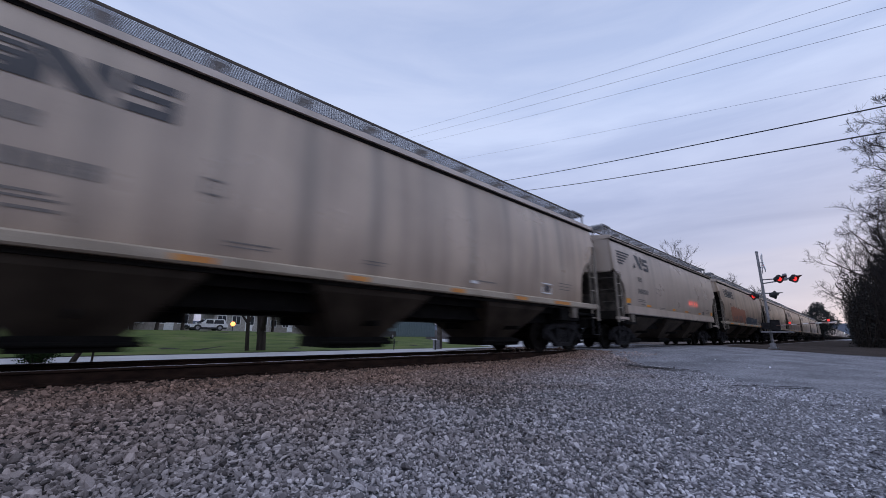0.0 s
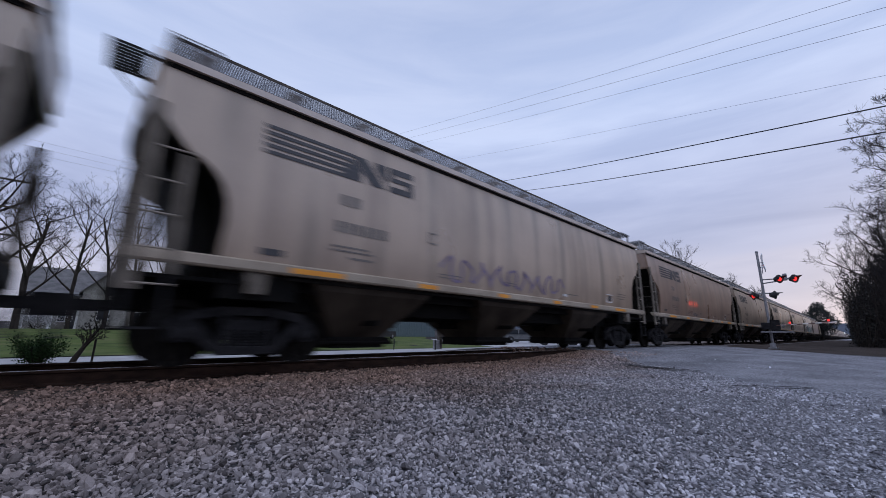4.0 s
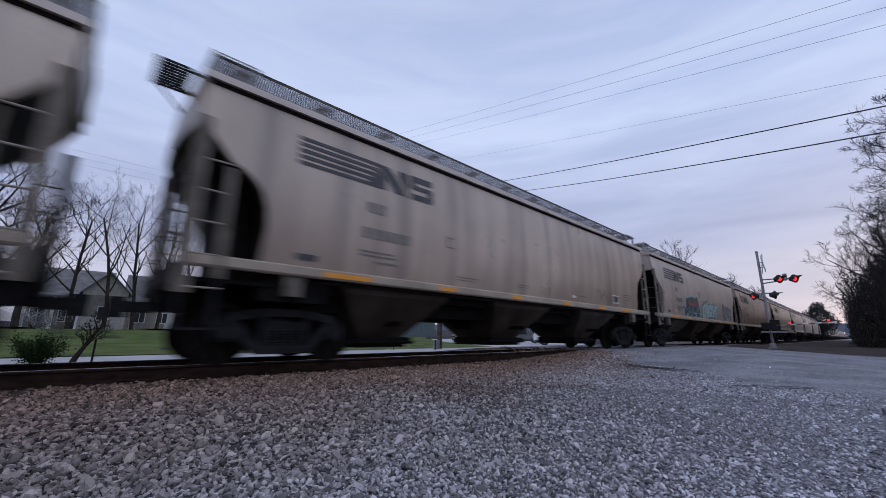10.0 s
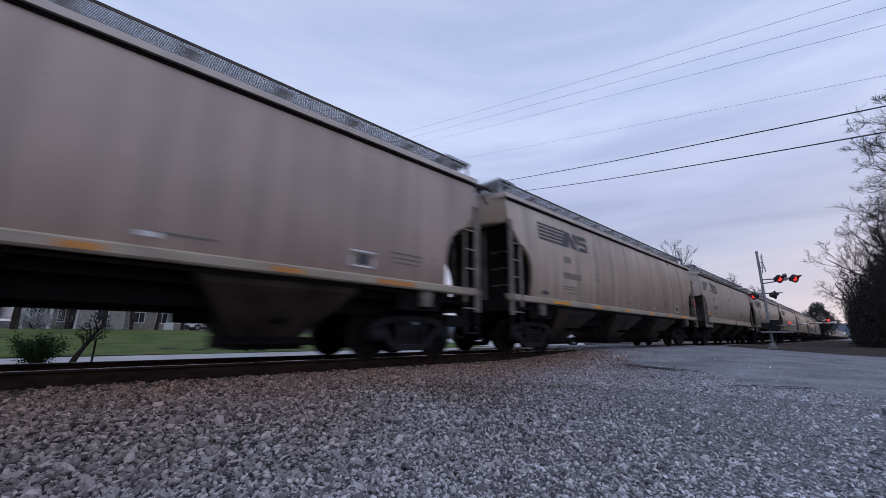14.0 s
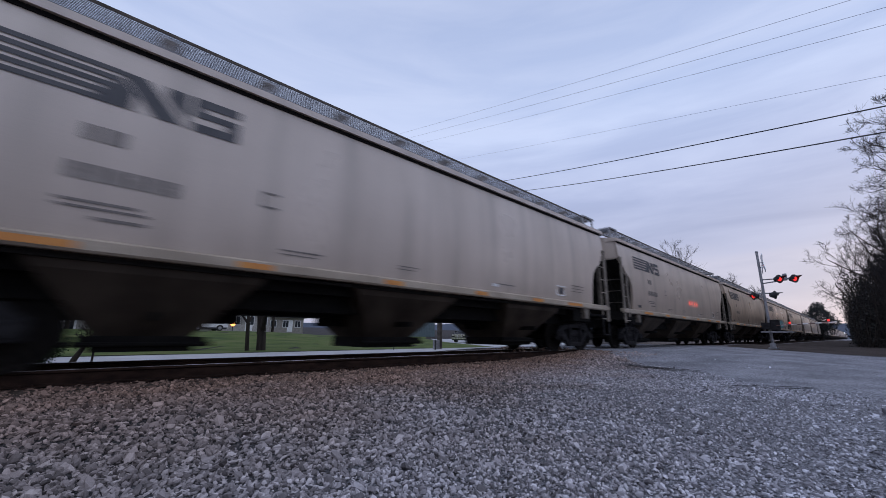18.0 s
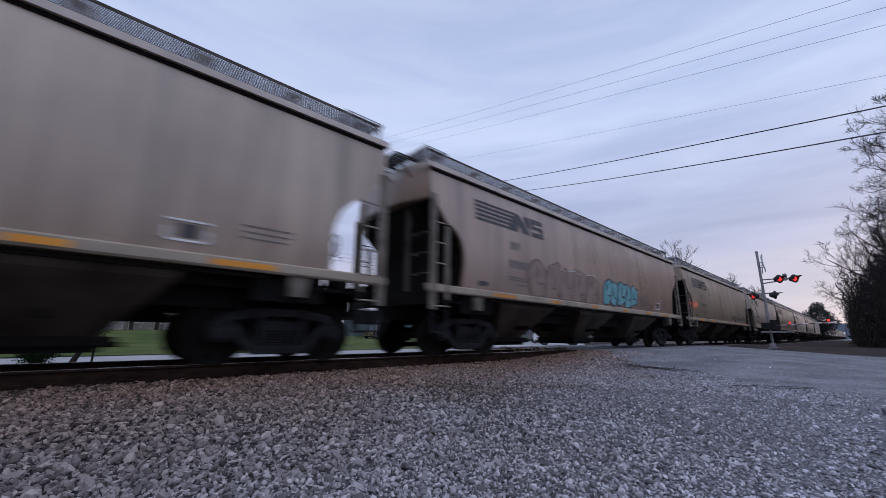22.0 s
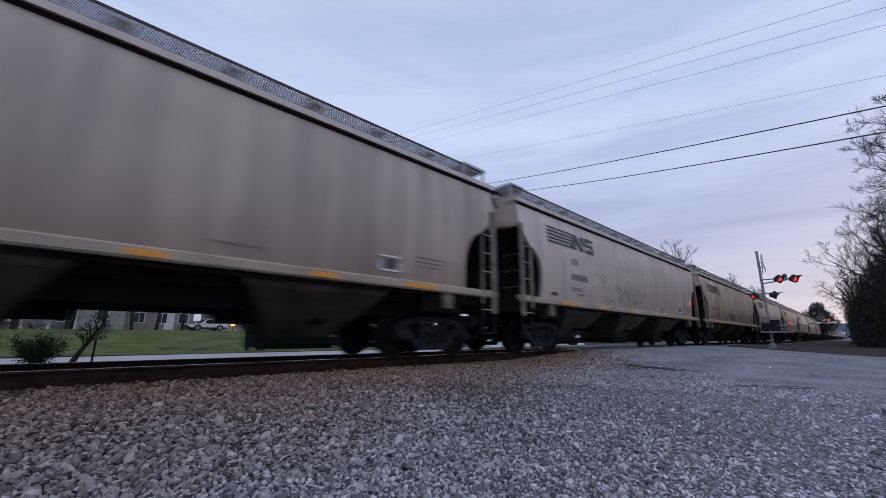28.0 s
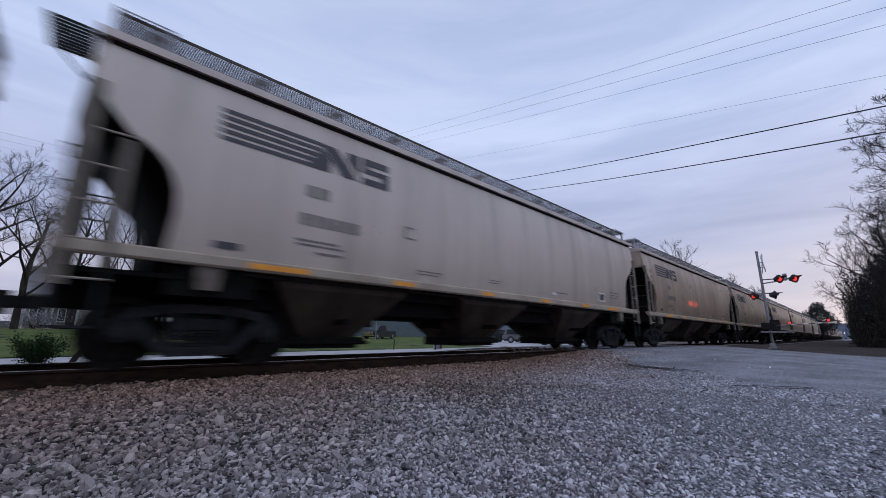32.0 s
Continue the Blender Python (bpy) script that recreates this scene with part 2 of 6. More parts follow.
CAR_BLACK = surface("dark_car_paint", (0.014, 0.015, 0.017), (0.024, 0.025, 0.028), 0.42, 3, 0.0, gloss=0.25)
CHROME = surface("chrome", (0.6, 0.6, 0.6), (0.7, 0.7, 0.7), 0.15, 3, 0.0, metal=1.0)
WIRE = surface("black_cable", (0.012, 0.012, 0.014), (0.02, 0.02, 0.022), 0.6, 3, 0.0)
WIRE_PALE = surface("grey_aluminium_cable", (0.30, 0.31, 0.36), (0.38, 0.39, 0.45), 0.5, 3, 0.0)
# the blue is distance haze painted onto the ridge
HILL = surface("haze_blue_wooded_ridge", (0.070, 0.085, 0.115), (0.095, 0.110, 0.145), 1.0, 0.02, 0.0)


def gravel_material(name, tones, rust, shade, ground=False):
    """Stone by stone tones, rusty beside the rails, browner and shaded by colour along the track, paler towards the
    road.
    """
    m, n, l, b = nodes_of(name)
    geo, tc = n.new("ShaderNodeNewGeometry"), n.new("ShaderNodeTexCoord")
    ramp = n.new("ShaderNodeValToRGB")
    ramp.color_ramp.elements[0].position, ramp.color_ramp.elements[0].color = 0.0, (*tones[0], 1)
    ramp.color_ramp.elements[1].position, ramp.color_ramp.elements[1].color = 1.0, (*tones[-1], 1)
    for i, t in enumerate(tones[1:-1]):
        ramp.color_ramp.elements.new((i + 1) / (len(tones) - 1)).color = (*t, 1)
    cells = n.new("ShaderNodeTexVoronoi")
    cells.inputs["Scale"].default_value = 85
    if ground:
        pick = n.new("ShaderNodeSeparateColor")
        l.new(tc.outputs["Object"], cells.inputs["Vector"])
        l.new(cells.outputs["Color"], pick.inputs[0])
        l.new(pick.outputs[0], ramp.inputs[0])
    else:
        l.new(geo.outputs["Random Per Island"], ramp.inputs[0])
    sep = n.new("ShaderNodeSeparateXYZ")
    l.new(tc.outputs["Object"], sep.inputs[0])
    patch, add = n.new("ShaderNodeTexNoise"), n.new("ShaderNodeMath")
    patch.inputs["Scale"].default_value, patch.inputs["Detail"].default_value = 0.9, 5
    l.new(tc.outputs["Object"], patch.inputs["Vector"])
    add.operation = "MULTIPLY_ADD"
    add.inputs[1].default_value, add.inputs[2].default_value = 3.0, -1.5
    l.new(patch.outputs[0], add.inputs[0])
    colour = ramp.outputs[0]
    # first tint is rust; the second puts weaker light along the track into the colour
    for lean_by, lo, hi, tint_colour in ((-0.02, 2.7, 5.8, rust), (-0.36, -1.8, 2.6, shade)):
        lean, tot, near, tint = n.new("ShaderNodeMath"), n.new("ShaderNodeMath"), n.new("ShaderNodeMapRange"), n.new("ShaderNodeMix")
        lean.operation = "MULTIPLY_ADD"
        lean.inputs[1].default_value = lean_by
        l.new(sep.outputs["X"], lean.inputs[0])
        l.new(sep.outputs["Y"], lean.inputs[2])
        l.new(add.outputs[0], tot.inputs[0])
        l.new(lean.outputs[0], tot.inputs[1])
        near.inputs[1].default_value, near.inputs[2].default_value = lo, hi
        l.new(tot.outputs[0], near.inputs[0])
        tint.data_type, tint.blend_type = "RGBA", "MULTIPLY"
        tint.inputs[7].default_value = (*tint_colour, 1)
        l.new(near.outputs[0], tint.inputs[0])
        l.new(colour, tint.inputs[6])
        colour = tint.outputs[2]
    speck = n.new("ShaderNodeTexNoise")
    speck.inputs["Scale"].default_value = 160
    l.new(tc.outputs["Object"], speck.inputs["Vector"])
    hsv, val = n.new("ShaderNodeHueSaturation"), n.new("ShaderNodeMapRange")
    val.inputs[3].default_value, val.inputs[4].default_value = 0.7, 1.3
    l.new(speck.outputs[0], val.inputs[0])
    l.new(val.outputs[0], hsv.inputs["Value"])
    l.new(colour, hsv.inputs["Color"])
    l.new(hsv.outputs[0], b.inputs["Base Color"])
    b.inputs["Roughness"].default_value = 0.88
    b.inputs["Specular IOR Level"].default_value = 0.25
    if ground:
        bp = n.new("ShaderNodeBump")
        bp.inputs["Strength"].default_value, bp.inputs["Distance"].default_value = 1.0, 0.02
        bp.invert = True
        l.new(cells.outputs["Distance"], bp.inputs["Height"])
        l.new(bp.outputs[0], b.inputs["Normal"])
    return m


LADDER_STILE = surface("grimy_ladder_stiles", (0.12, 0.102, 0.082), (0.21, 0.18, 0.148), 0.7, 4, 0.15, gloss=0.2)
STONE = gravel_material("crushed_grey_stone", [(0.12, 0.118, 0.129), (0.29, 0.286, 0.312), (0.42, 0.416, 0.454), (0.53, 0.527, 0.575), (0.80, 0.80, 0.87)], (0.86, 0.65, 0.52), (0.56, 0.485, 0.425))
# the strong second tint paints the shaded gaps between the stones
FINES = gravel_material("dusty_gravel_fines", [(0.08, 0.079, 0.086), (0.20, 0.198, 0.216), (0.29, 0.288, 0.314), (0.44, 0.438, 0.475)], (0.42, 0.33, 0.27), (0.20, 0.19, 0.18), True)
DIRT = surface("dark_cinder_ground", (0.035, 0.027, 0.023), (0.065, 0.050, 0.043), 0.95, 0.5, 0.8, fine=25, gloss=0.12)
BREAK = surface("dark_worn_asphalt_edge", (0.030, 0.029, 0.031), (0.075, 0.073, 0.078), 0.9, 3, 0.8, fine=40, gloss=0.1)


# ---------------------------------------------------------------- mesh helpers
def box(bm, x0, x1, y0, y1, z0, z1, m=None):
    v = [bm.verts.new((x, y, z)) for x in (x0, x1) for y in (y0, y1) for z in (z0, z1)]
    if m:
        for q in v:
            q.co = m @ q.co
    for f in ((0, 1, 3, 2), (4, 6, 7, 5), (0, 4, 5, 1), (2, 3, 7, 6), (0, 2, 6, 4), (1, 5, 7, 3)):
        bm.faces.new([v[i] for i in f])
    return v


def prism(bm, outline, axis, a, b):
    """A polygon (two coordinates) drawn out along an axis from a to b."""
    def at(p, k):
        return {"x": (k, p[0], p[1]), "y": (p[0], k, p[1]), "z": (p[0], p[1], k)}[axis]
    lo, hi = [bm.verts.new(at(p, a)) for p in outline], [bm.verts.new(at(p, b)) for p in outline]
    n = len(outline)
    bm.faces.new(lo)
    bm.faces.new(hi[::-1])
    for i in range(n):
        bm.faces.new((lo[i], hi[i], hi[(i + 1) % n], lo[(i + 1) % n]))


def tube(bm, p, q, r0, r1=None, seg=8, caps=True):
    p, q = Vector(p), Vector(q)
    r1 = r0 if r1 is None else r1
    t = (q - p).to_track_quat("Z", "Y").to_matrix()
    rings = []
    for c, r in ((p, r0), (q, r1)):
        rings.append([bm.verts.new(c + t @ Vector((r * math.cos(2 * math.pi * i / seg), r * math.sin(2 * math.pi * i / seg), 0))) for i in range(seg)])
    for i in range(seg):
        bm.faces.new((rings[0][i], rings[0][(i + 1) % seg], rings[1][(i + 1) % seg], rings[1][i]))
    if caps:
        bm.faces.new(rings[0][::-1])
        bm.faces.new(rings[1])


def lathe(bm, profile, axis_y, seg=24, cx=0.0, cz=0.0):
    """Rings of (y, radius) about an axis along y."""
    rings = [[bm.verts.new((cx + r * math.cos(2 * math.pi * i / seg), axis_y + y, cz + r * math.sin(2 * math.pi * i / seg))) for i in range(seg)] for y, r in profile]
    for a, b in zip(rings, rings[1:]):
        for i in range(seg):
            bm.faces.new((a[i], a[(i + 1) % seg], b[(i + 1) % seg], b[i]))
    bm.faces.new(rings[0][::-1])
    bm.faces.new(rings[-1])


def finish(bm, name, material, smooth=False):
    bmesh.ops.recalc_face_normals(bm, faces=bm.faces)
    me = bpy.data.meshes.new(name)
    bm.to_mesh(me)
    bm.free()
    me.materials.append(material)
    if smooth:
        me.polygons.foreach_set("use_smooth", [True] * len(me.polygons))
    return me


def part(name, bm, material, parent, label="", loc=(0, 0, 0), smooth=False):
    me = bm if isinstance(bm, bpy.types.Mesh) else finish(bm, name, material, smooth)
    ob = new(name, me)
    ob.parent, ob.location = parent, loc
    return tagged(ob, label)


def thing(name, label, category, m, group="", kind=""):
    ob = new(name)
    ob.empty_display_size = 0.2
    ob.matrix_basis = m
    return tagged(ob, label, category, group, kind)


def solid(name, bm, material, label, category, m=None, group="", kind="", smooth=False):
    ob = new(name, finish(bm, name, material, smooth))
    if m:
        ob.matrix_basis = m
    return tagged(ob, label, category, group, kind)


def raw_mesh(name, verts, faces, material, sides=3):
    """Large meshes straight from arrays; every face has the same number of sides."""
    me = bpy.data.meshes.new(name)
    me.vertices.add(len(verts))
    me.vertices.foreach_set("co", np.asarray(verts, dtype=np.float32).ravel())
    me.loops.add(len(faces) * sides)
    me.loops.foreach_set("vertex_index", np.asarray(faces, dtype=np.int32).ravel())
    me.polygons.add(len(faces))
    me.polygons.foreach_set("loop_start", np.arange(0, len(faces) * sides, sides, dtype=np.int32))
    me.update(calc_edges=True)
    me.validate()
    me.materials.append(material)
    return me


def smoothstep(a, b, x):
    t = min(1.0, max(0.0, (x - a) / (b - a)))
    return t * t * (3 - 2 * t)


# ---------------------------------------------------------------- ground
TRACK_Y = 7.556          # centre line of the track; rail tops lie at z = 0
NEAR_RAIL, FAR_RAIL = TRACK_Y - 0.753, TRACK_Y + 0.753
ROAD_X0, ROAD_X1 = 13.2, 25.4


def ground_z(x, y):
    z = -0.26
    z += 0.04 * smoothstep(3.5, 5.8, y) * (1 - smoothstep(9.4, 10.6, y))
    # the crossing road climbs to the rails
    ramp = smoothstep(8.0, 14.0, x) * (1 - smoothstep(27, 40, x))
    z += ramp * 0.20 * smoothstep(-3.0, 5.4, y) * (1 - smoothstep(9.8, 17, y))
    z += 0.14 * smoothstep(22, 32, x) * (1 - smoothstep(5.2, 5.9, y))
    # beyond the track: the side road and the lawn that rises to the houses
    z -= 0.14 * smoothstep(11, 18, y) * smoothstep(8, 26, x)
    z += 0.92 * smoothstep(16.5, 46, y) * (1 - smoothstep(14, 30, x))
    z += 0.5 * smoothstep(32, 60, y) * smoothstep(14, 30, x)
    z += 14.0 * smoothstep(120, 900, y)
    return z


def spaced(stops):
    out = []
    for a, b, step in stops:
        k = a
        while k < b - 1e-6:
            out.append(k)
            k += step
    out.append(stops[-1][1])
    return out


def sheet(name, xs, ys, material, lift=0.0, wave=0.0):
    verts = [(x, y, ground_z(x, y) + lift + wave * noise.noise((x * 1.3, y * 1.3, 0))) for x in xs for y in ys]
    ny = len(ys)
    faces = [(i * ny + j, (i + 1) * ny + j, (i + 1) * ny + j + 1, i * ny + j + 1) for i in range(len(xs) - 1) for j in range(ny - 1)]
    return raw_mesh(name, verts, faces, material, 4)


def strip(name, edge0, edge1, material, lift, steps=24, across=10, wave=0.0, seed=0.0):
    """A sheet between two polylines of equal length that follows the ground."""
    def along(line, t):
        k = t * (len(line) - 1)
        i = min(int(k), len(line) - 2)
        return Vector(line[i]).lerp(Vector(line[i + 1]), k - i)
    verts, faces = [], []
    for i in range(steps + 1):
        a, b = along(edge0, i / steps), along(edge1, i / steps)
        for j in range(across + 1):
            p = a.lerp(b, j / across)
            if wave and j in (0, across):
                p += Vector((noise.noise((p.x * 1.7, p.y * 1.7, seed)), noise.noise((p.x * 1.7, p.y * 1.7, seed + 9)))) * wave
            edge = -0.03 if j in (0, across) else 0.0
            verts.append((p.x, p.y, ground_z(p.x, p.y) + lift + edge))
    n = across + 1
    for i in range(steps):
        for j in range(across):
            faces.append((i * n + j, (i + 1) * n + j, (i + 1) * n + j + 1, i * n + j + 1))
    return raw_mesh(name, verts, faces, material, 4)


gx = spaced([(-2500, -400, 350), (-400, -40, 30), (-40, -4, 3), (-4, 30, 0.5), (30, 60, 2), (60, 400, 20), (400, 2600, 220)])
gy = spaced([(-2500, -300, 300), (-300, -30, 30), (-30, -3, 2), (-3, 18, 0.4), (18, 60, 2), (60, 300, 20), (300, 2500, 200)])
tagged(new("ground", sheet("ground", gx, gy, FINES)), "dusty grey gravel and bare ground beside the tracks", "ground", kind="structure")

# lawn beyond the side road
lawn_x = spaced([(-120, -10, 6), (-10, 24, 0.8)])
lawn_y = spaced([(16.0, 60, 1.4), (60, 120, 10)])
lawn = [[(x, y) for y in lawn_y] for x in lawn_x]
lv = [(x + (0.9 * noise.noise((x * 0.4, y * 0.4, 2)) if i == len(lawn_x) - 1 else 0), y, ground_z(x, y) + 0.012 + 0.03 * noise.noise((x * 2, y * 2, 5))) for i, x in enumerate(lawn_x) for y in lawn_y]
ln = len(lawn_y)
lf = [(i * ln + j, (i + 1) * ln + j, (i + 1) * ln + j + 1, i * ln + j + 1) for i in range(len(lawn_x) - 1) for j in range(ln - 1)]
tagged(new("lawn", raw_mesh("lawn", lv, lf, GRASS, 4)), "green lawn rising from the side road to the houses", "lawn", kind="structure")

tagged(new("side_road", strip("side_road", [(-400, 11.6), (-60, 11.6), (10, 11.6), (27, 11.6)], [(-400, 15.8), (-60, 15.8), (10, 15.8), (33, 16.4)], CONCRETE, 0.02, 120, 8)),
       "pale concrete side road parallel to the tracks", "road", kind="structure")
tagged(new("parking_lot", strip("parking_lot", [(21, 16.3), (27, 16.4), (33, 16.6)], [(40, 46), (60, 46), (88, 46)], CONCRETE, 0.016, 24, 14)),
       "pale paved lot beyond the side road", "lot", kind="structure")
tagged(new("far_lawn", strip("far_lawn", [(23.5, 16.8), (23.5, 40), (23.5, 90)], [(23.6, 17.2), (39.4, 45.5), (80, 90)], GRASS, 0.014, 30, 12)),
       "green lawn in front of the metal building", "lawn", kind="structure")
# the road over the crossing, spreading into an apron towards the camera
tagged(new("road", strip("road", [(12.2, 5.55), (9.8, 3.6), (9.4, 2.3), (7.6, 1.2), (6.6, -2.0), (6.5, -14), (6.5, -60)], [(25.5, 5.55), (24.2, 3.4), (22.8, 1.2), (21.6, -0.8), (20.6, -4.0), (20, -14), (20, -60)], ASPHALT, 0.022, 96, 36, 0.35)),
       "worn grey asphalt road leading up to the level crossing", "road", kind="structure")
tagged(new("crossing_far_apron", strip("crossing_far_apron", [(13.4, 9.1), (13.0, 11.62)], [(27.5, 9.1), (29, 11.62)], ASPHALT, 0.022, 8, 10)),
       "worn asphalt between the crossing and the side road", "road", kind="structure")

tagged(new("verge", strip("verge", [(24.6, 5.7), (60, 5.7), (160, 5.7)], [(19.6, -8.0), (60, -9.0), (160, -9.0)], DIRT, 0.012, 60, 16, 0.3)),
       "dark brown cinder verge between the road and the woods", "ground", kind="structure")

# ---------------------------------------------------------------- track


def rail_mesh(name, x0, x1):
    bm = bmesh.new()
    prof = [(-0.076, -0.185), (0.076, -0.185), (0.076, -0.170), (0.014, -0.150), (0.010, -0.046), (0.037, -0.030), (0.037, -0.008), (0.030, -0.001), (-0.030, -0.001), (-0.037, -0.008), (-0.037, -0.030), (-0.010, -0.046), (-0.014, -0.150), (-0.076, -0.170)]
    prism(bm, prof, "x", x0, x1)
    return bm


track = thing("railway_track", "single railway track with rusty rails on dark ballast", "track", pose(0, TRACK_Y, 0), kind="structure")
for side in (-0.753, 0.753):
    rail = part("rail", rail_mesh("rail", -430, 760), RUST, track, "rusty steel rail", (0, side, 0))
    bm = bmesh.new()
    box(bm, -430, 760, -0.029, 0.029, -0.001, 0.002)
    part("rail_head", bm, RAIL_TOP, rail, "polished running surface")
bm = bmesh.new()
box(bm, -0.115, 0.115, -1.295, 1.295, -0.37, -0.197)
bmesh.ops.bevel(bm, geom=bm.edges[:], offset=0.012, segments=1, affect="EDGES")
tie_mesh = finish(bm, "tie", TIE)
bm = bmesh.new()
box(bm, -0.09, 0.09, -0.19, 0.19, -0.197, -0.181)
for sx in (-0.05, 0.05):
    for sy in (-0.1, 0.1):
        box(bm, sx - 0.012, sx + 0.012, sy - 0.012, sy + 0.012, -0.182, -0.155)
plate_mesh = finish(bm, "tie_plate", RUST)
for i in range(34):
    x = -4.6 + 0.53 * i
    if x > 12.9:
        break
    tie = part("tie", tie_mesh, None, track, "", (x, random.uniform(-0.03, 0.03), random.uniform(-0.01, 0.004)))
    for side in (-0.753, 0.753):
        part("tie_plate", plate_mesh, None, tie, "", (0, side, 0))
# ballast bed: a low flat-topped bank under the ties
bm = bmesh.new()
prism(bm, [(-2.9, -0.42), (2.9, -0.42), (2.2, -0.225), (1.2, -0.205), (-1.2, -0.205), (-1.75, -0.215), (-2.4, -0.245)], "x", -430, 760)
part("ballast_bed", bm, DIRT, track, "dark rusty ballast bed")
# crossing surface: planks between and beside the rails
crossing = thing("level_crossing", "worn asphalt and timber level crossing flush with the rails", "crossing", pose(0, TRACK_Y, 0), kind="structure")
for y0, y1, mt in ((-0.66, 0.66, ASPHALT), (-2.05, -0.86, ASPHALT), (0.86, 1.6, ASPHALT)):
    bm = bmesh.new()
    box(bm, 13.2, 25.8, y0, y1, -0.3, -0.006)
    part("crossing_panel", bm, mt, crossing)
for y0 in (-0.86, -0.66, 0.64, 0.80):
    bm = bmesh.new()
    box(bm, 13.1, 25.9, y0 + 0.01, y0 + 0.05, -0.2, -0.004)
    part("flange_strip", bm, RUBBER, crossing, "black rubber flangeway strip")


# crushed stone lying on the shoulder and the apron
def stones(name, count, area, size, label, seed, keep=None, sink=0.25, graded=False, coarse=True):
    rng = np.random.default_rng(seed)
    ico = bmesh.new()
    bmesh.ops.create_icosphere(ico, subdivisions=1, radius=1.0)
    base = np.array([v.co[:] for v in ico.verts])
    tri = np.array([[v.index for v in f.verts] for f in ico.faces])
    ico.free()
    if coarse:
        # blocky eight-cornered stones where they are seen from further off
        base = np.array([(a, b, c) for a in (-0.8, 0.8) for b in (-0.8, 0.8) for c in (-0.8, 0.8)])
        tri = np.array([(0, 1, 3), (0, 3, 2), (4, 6, 7), (4, 7, 5), (0, 4, 5), (0, 5, 1), (2, 3, 7), (2, 7, 6), (0, 2, 6), (0, 6, 4), (1, 5, 7), (1, 7, 3)])
    nv = len(base)
    pts = []
    while len(pts) < count:
        x, y = area(rng)
        if keep is None or keep(x, y, rng):
            pts.append((x, y, ground_z(x, y)))
    pts = np.array(pts)
    n = len(pts)
    s = size[0] * np.exp(rng.normal(0, size[1], n))
    if graded:
        # coarse ballast by the rails and to the left, fine gravel towards the road
        lean = np.clip((pts[:, 1] - 0.55 * pts[:, 0] + 1.5) / 4.0, 0, 1)
        s *= 0.50 + 0.46 * lean
    shape = np.stack([s * rng.uniform(0.9, 1.5, n), s * rng.uniform(0.75, 1.15, n), s * rng.uniform(0.42, 0.72, n)], 1)
    v = (base[None] * (1 + rng.uniform(-0.22, 0.2, (n, nv, 1))) + rng.uniform(-0.24, 0.24, (n, nv, 3))) * shape[:, None, :]
    q = rng.normal(size=(n, 4)) * np.array([1, 0.5, 0.5, 1.0])
    q /= np.linalg.norm(q, axis=1)[:, None]
    w, x, y, z = q.T
    rot = np.stack([np.stack([1 - 2 * (y * y + z * z), 2 * (x * y - z * w), 2 * (x * z + y * w)], 1),
                    np.stack([2 * (x * y + z * w), 1 - 2 * (x * x + z * z), 2 * (y * z - x * w)], 1),
                    np.stack([2 * (x * z - y * w), 2 * (y * z + x * w), 1 - 2 * (x * x + y * y)], 1)], 1)
    v = np.einsum("nij,nkj->nki", rot, v) + pts[:, None, :]
    v[:, :, 2] += (s * (0.5 - sink + rng.uniform(-0.45, 0.45, n)))[:, None]
    f = tri[None] + (np.arange(n) * len(base))[:, None, None]
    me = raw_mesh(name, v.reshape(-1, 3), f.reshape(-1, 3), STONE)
    me.polygons.foreach_set("use_smooth", [False] * len(me.polygons))
    tagged(new(name, me), label, "gravel", kind="stuff")


def shoulder(rng, u0, u1):
    # denser close to the camera
    d = 1.1 + 13.5 * rng.uniform(u0, u1) ** 1.15
    a = radians(rng.uniform(-6, 108))
    return d * math.cos(a), d * math.sin(a)


def off_road(x, y, rng):
    if not (-2.5 < x < 16 and 0.0 < y < NEAR_RAIL - 0.10):
        return False
    # stones thin out towards the asphalt apron
    edge = x - (7.2 + 1.0 * y) + 0.9 * noise.noise((x * 0.8, y * 0.8, 3))
    return rng.random() < 1 - smoothstep(-3.4, 1.6, edge) * 0.96


stones("crushed_stone", 22000, lambda r: shoulder(r, 0.0, 0.17), (0.0140, 0.30), "loose angular grey crushed stone beside the track", 4, off_road, graded=True, coarse=False)
stones("crushed_stone", 26000, lambda r: shoulder(r, 0.165, 0.45), (0.0165, 0.30), "loose angular grey crushed stone beside the track", 34, off_road, graded=True, coarse=False)
stones("crushed_stone", 38000, lambda r: shoulder(r, 0.44, 1.0), (0.0165, 0.28), "loose angular grey crushed stone beside the track", 14, off_road, graded=True)
def around(x, y, rng):
    """The rest of the gravel: behind, beside and beneath the camera."""
    a, d = math.degrees(math.atan2(y, x)), math.hypot(x, y)
    return y < NEAR_RAIL - 0.1 and not (1.1 < d and -6 < a < 108 and y > 0) and x - (7.2 + y) < 0


stones("crushed_stone", 12000, lambda r: (r.uniform(-7, 6.5), r.uniform(-4.5, 7)), (0.0175, 0.30), "loose angular grey crushed stone beside the track", 24, around)
stones("ballast_stone", 15000, lambda r: (r.uniform(-3, 13.2), r.uniform(4.2, NEAR_RAIL - 0.12)), (0.0185, 0.30), "rust-stained ballast stones along the rail", 5, coarse=False)
stones("between_rail_ballast", 5000, lambda r: (r.uniform(-3, 13.2), r.uniform(NEAR_RAIL + 0.1, 10.2)), (0.034, 0.25), "dark ballast stones between and beyond the rails", 6)
stones("loose_grit", 9000, lambda r: (1.6 + 12 * r.random() ** 1.4, r.uniform(-2.2, 5.0)), (0.0085, 0.4), "fine loose grit on the asphalt apron", 7)

